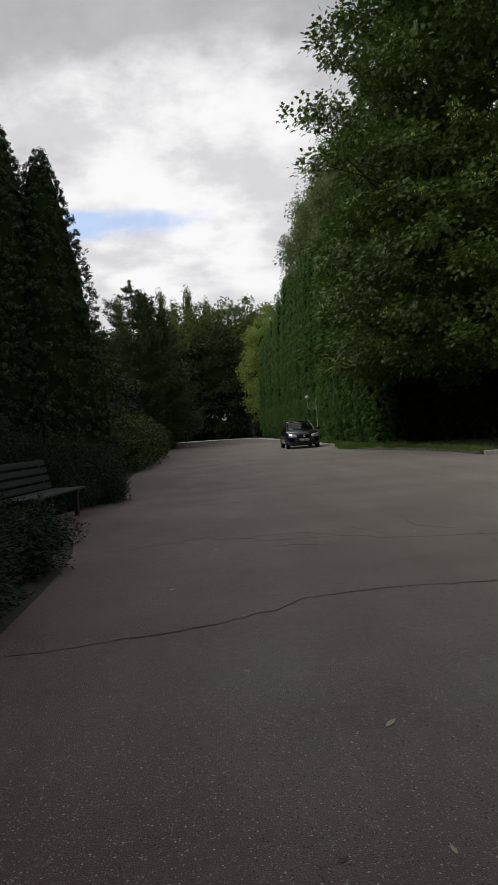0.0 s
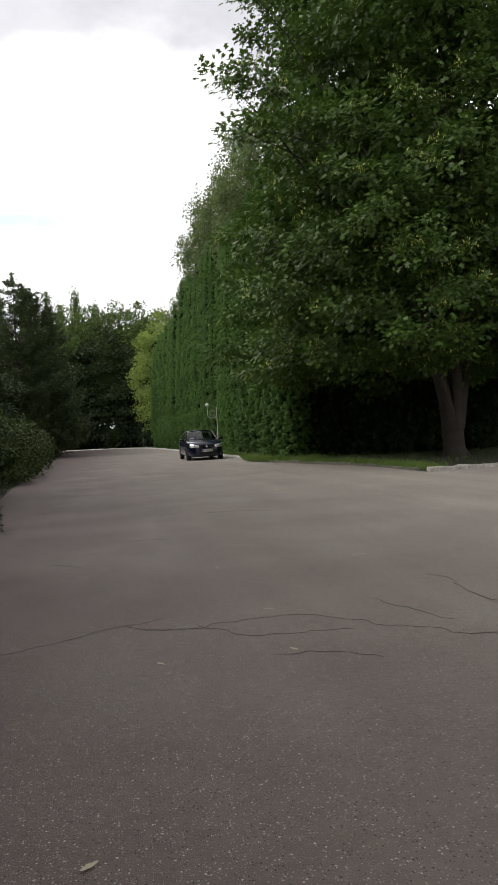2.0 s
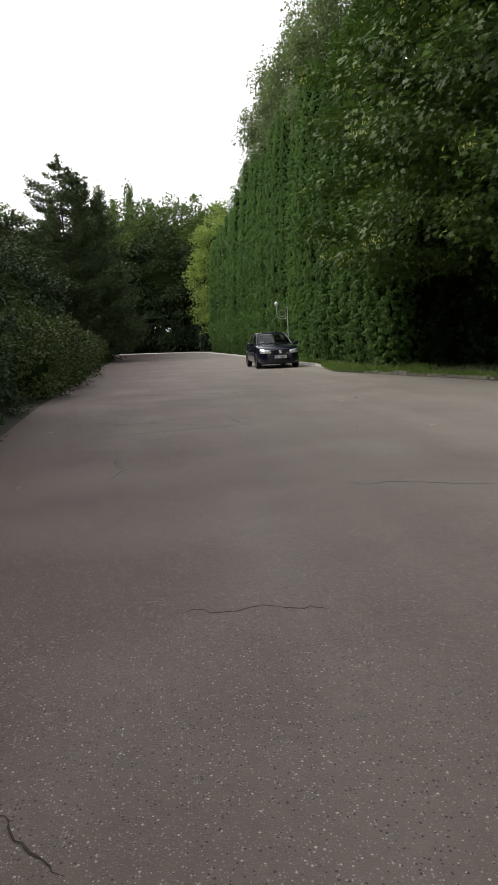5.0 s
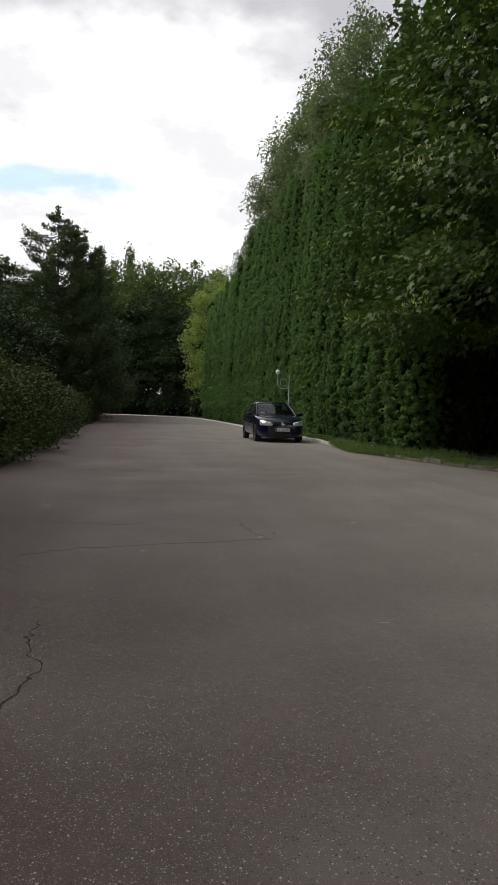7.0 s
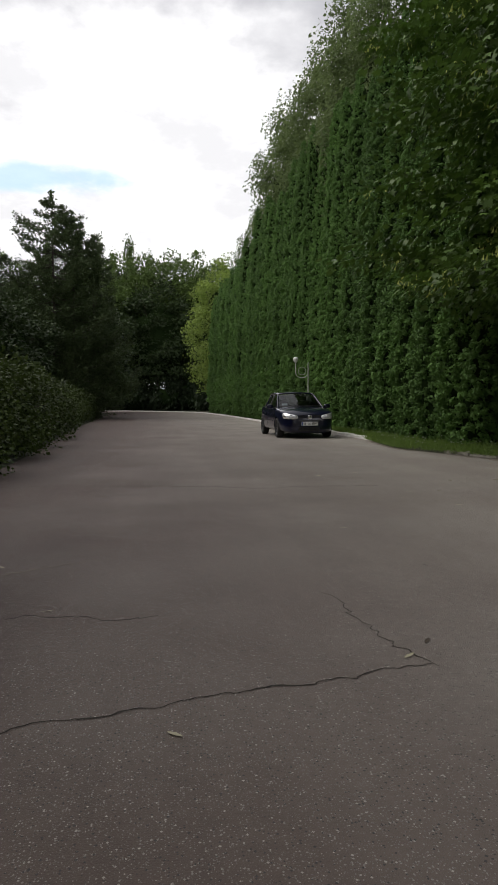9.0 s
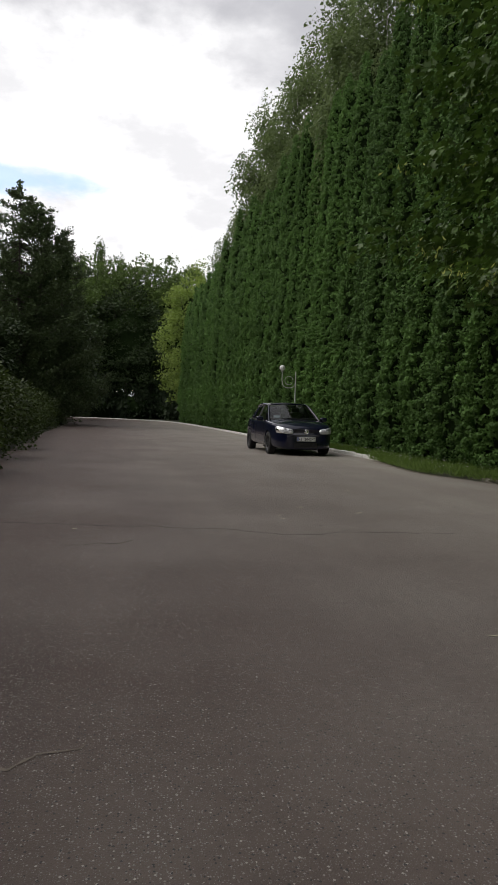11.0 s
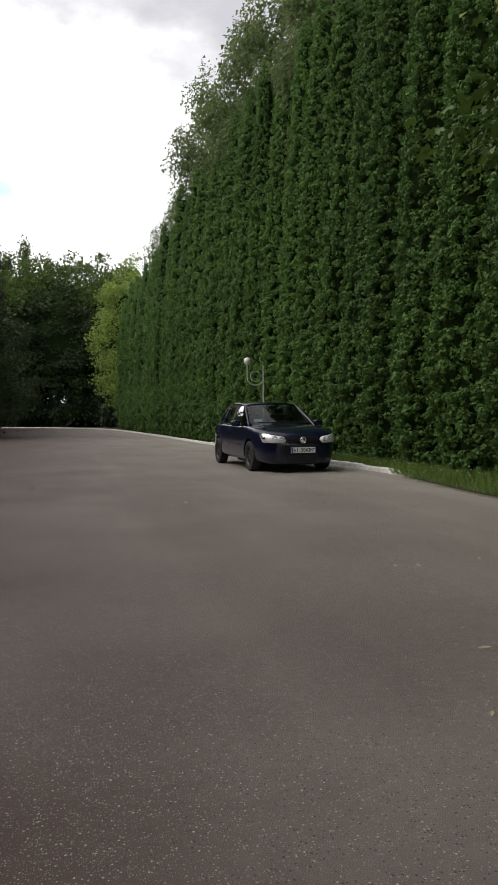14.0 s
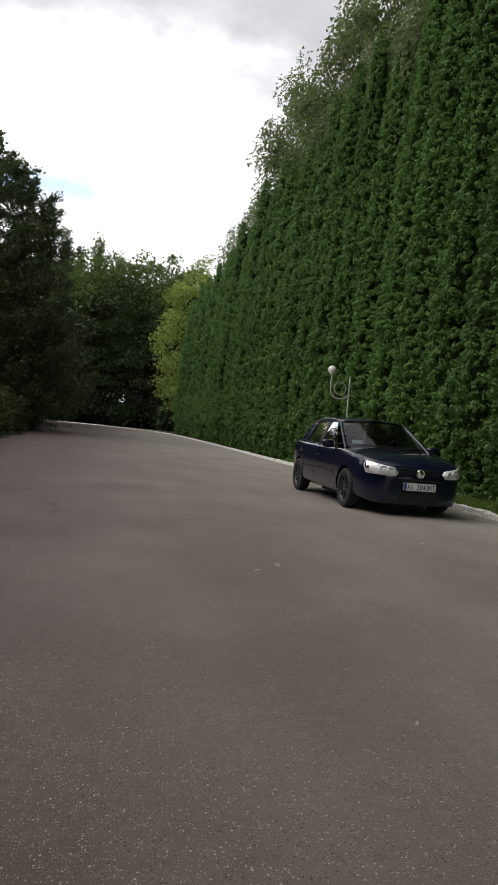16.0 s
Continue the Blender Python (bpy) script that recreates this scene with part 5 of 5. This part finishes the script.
crack([(-4.30, -26.25), (-4.26, -26.45), (-4.27, -26.62)], 0.010, SAND, 43, 0.015, label=PALE)
crack([(-4.36, -25.9), (-4.42, -25.8), (-4.45, -25.6)], 0.008, SAND, 44, 0.015, label=PALE)
crack([(-5.6, -15.6), (-5.33, -15.45), (-4.74, -15.15)], 0.03, SAND, 41, 0.03, label=PALE)

EDGE = "strip of pale sand washed along the verge"
crack([(p[0] - 0.06, p[1]) for p in VERGE_LINE[1:26:2]], 0.20, SAND, 51, 0.06, "sand_strip", EDGE)
crack([(p[0] - 0.05, p[1]) for p in VERGE_LINE[24::2]], 0.12, SAND, 52, 0.05, "sand_strip", EDGE)

# ---------------------------------------------------------------- fallen leaves, twigs
def leaf_shape(seed, curl):
    rng = np.random.RandomState(seed)
    s = Soup()
    n, m = 8, 5
    g = np.zeros((n, m, 3))
    for i in range(n):
        f = i / (n - 1)
        w = 0.16 * math.sin(math.pi * min(1, f * 0.94 + 0.05)) ** 0.8 * (1 + 0.2 * math.sin(f * 17))
        for j in range(m):
            c = (j / (m - 1) - 0.5) * 2
            g[i, j] = (f - 0.5, c * w, 0.03 + curl * (c * c * w + 0.5 * (f - 0.45) ** 2) + rng.normal(0, 0.008))
    s.grid(g, 0, wrap=False)
    return s.mesh("leaf")


LEAF_SHAPES = [leaf_shape(k, c) for k, c in enumerate((0.15, 0.3, 0.4, 0.2))]
for k, me in enumerate(LEAF_SHAPES):
    me.materials.append(BROWN_LEAF if k == 3 else DRY_LEAF)
lrng = random.Random(9)


def fallen_leaf(x, y, size, kind=None):
    k = (lrng.randrange(3) if lrng.random() < 0.85 else 3) if kind is None else kind
    ob = new("fallen_leaf", LEAF_SHAPES[k])
    ob.matrix_world = pose(x, y, 0.002, lrng.uniform(-8, 8), lrng.uniform(-6, 6), lrng.uniform(0, 360)) @ Matrix.Diagonal((size, size, size, 1))
    tagged(ob, "curled brown leaf lying on the asphalt" if k == 3 else "small pale curled leaf lying on the asphalt", "leaf", "fallen leaves")


for x, y, s, k in ((-3.35, -31.66, 0.11, 0), (-3.33, -26.91, 0.10, 1), (-3.01, -25.67, 0.07, 3), (-3.63, -25.81, 0.05, 3), (-3.19, -26.84, 0.05, 3),
                   (-2.24, -25.48, 0.09, 1), (-1.04, -23.60, 0.09, 2), (-1.08, -21.29, 0.12, 1), (-1.01, -23.7, 0.10, 2), (-3.65, -32.4, 0.06, 3),
                   (-3.37, -32.4, 0.06, 2), (-3.85, -31.0, 0.06, 1), (-5.45, -15.3, 0.14, 0), (-1.77, -16.55, 0.10, 1), (-2.06, -18.22, 0.09, 2),
                   (-4.35, -17.75, 0.10, 1), (-3.2, -21.9, 0.06, 3), (-3.35, -17.2, 0.10, 2), (-3.05, -19.6, 0.09, 0), (-5.9, -16.9, 0.13, 1)):
    fallen_leaf(x, y, s * 0.62, k)
for _ in range(210):
    u = lrng.random()
    y = lrng.uniform(-22, -8) if u < 0.7 else lrng.uniform(-31, 4)
    x = (lrng.uniform(0.4, 2.4) - 2.2 * lrng.random() ** 2 * 1.6) if u < 0.7 else lrng.uniform(-6.4, 1.0)
    fallen_leaf(x, y, lrng.uniform(0.04, 0.085))


# ---------------------------------------------------------------- grass
def grass_patch(name, spots, low, high, seed, label):
    rng = np.random.RandomState(seed)
    n = len(spots)
    s = Soup()
    up = np.stack([rng.normal(0, 0.5, n), rng.normal(0, 0.5, n), np.ones(n)], axis=1)
    out = np.concatenate([rng.normal(0, 1, (n, 2)), np.full((n, 1), 0.2)], axis=1)
    h = rng.uniform(low, high, n)
    s.leaves([(0, -0.026, 0), (0.6, -0.03, 0.08), (1.0, 0.0, 0.38), (0.5, 0.03, 0.06)], spots, up, out, h)
    return tagged(link_mesh(name, s.mesh(name), GRASS), label, "grass", kind="stuff")


PETAL = surface("white_petal", (0.72, 0.72, 0.70), 0.7, 0.1, 30, 5)
grng = np.random.RandomState(17)
edge = np.concatenate([KERB_LINE[:40][::-1], VERGE_LINE[1:]])
ye = edge[:, 1][::-1]
xe = edge[:, 0][::-1]
n = 60000
gy = grng.uniform(-16.3, 14, n)
gx = np.interp(gy, ye, xe) + np.where(gy > -1.0, 0.17, np.where(gy > -5.6, -0.10, -0.02)) + grng.uniform(0, 1, n) ** 1.3 * np.where(gy > -1.0, 1.0, np.where(gy > -6.5, 2.4, 0.7))
clump = (grng.uniform(0, 1, n) < np.where(gy < -7.0, 0.35, 1.0)) & (np.sin(gx * 7 + np.sin(gy * 5)) * np.cos(gy * 4.3 + gx) + grng.normal(0, 0.5, n) > -0.55)
spots = np.stack([gx, gy, np.full(n, 0.015)], axis=1)[clump]
grass_patch("grass", spots, 0.05, 0.22, 3, "uneven bright green grass along the verge")
n = 4200
spots = np.stack([grng.uniform(2.9, 14, n), grng.uniform(-16.0, -5.5, n), np.full(n, 0.015)], axis=1)
spots = spots[spots[:, 1] > -16.4 + (spots[:, 0] - 3) * 0.09]
grass_patch("grass", spots, 0.05, 0.15, 4, "shaded grass under the maple")
# small white flowers in the grass
n = 420
fy = grng.uniform(-7.0, 9.0, n)
fx = np.interp(fy, ye, xe) + np.where(fy > -1.0, 0.25, 0.1) + grng.uniform(0, 1, n) * np.where(fy > -1.0, 0.7, 1.6)
heads = np.stack([fx, fy, grng.uniform(0.10, 0.24, n)], axis=1)
s = Soup()
petal = [(0, 0.1, 0), (0.7, 0.32, 0.1), (1.0, 0.0, 0.15), (0.7, -0.32, 0.1), (0, -0.1, 0)]
for k in range(5):
    a = np.full(n, k * 1.2566) + grng.uniform(0, 0.3, n)
    s.leaves(petal, heads, np.stack([np.cos(a), np.sin(a), np.full(n, 0.3)], axis=1), np.array([[0, 0, 1.0]]) + grng.normal(0, 0.2, (n, 3)),
             grng.uniform(0.012, 0.024, n))
s.leaves([(0, 0.02, 0), (1.0, 0.008, 0.0), (1.0, -0.008, 0), (0, -0.02, 0)], heads * np.array([1, 1, 0]) + np.array([0, 0, 0.01]),
         np.tile([0, 0, 1.0], (n, 1)), grng.normal(0, 1, (n, 3)), heads[:, 2], 1)
tagged(link_mesh("wildflowers", s.mesh("wildflowers"), [PETAL, GRASS]), "tiny white flowers among the verge grass", "flowers", kind="stuff")
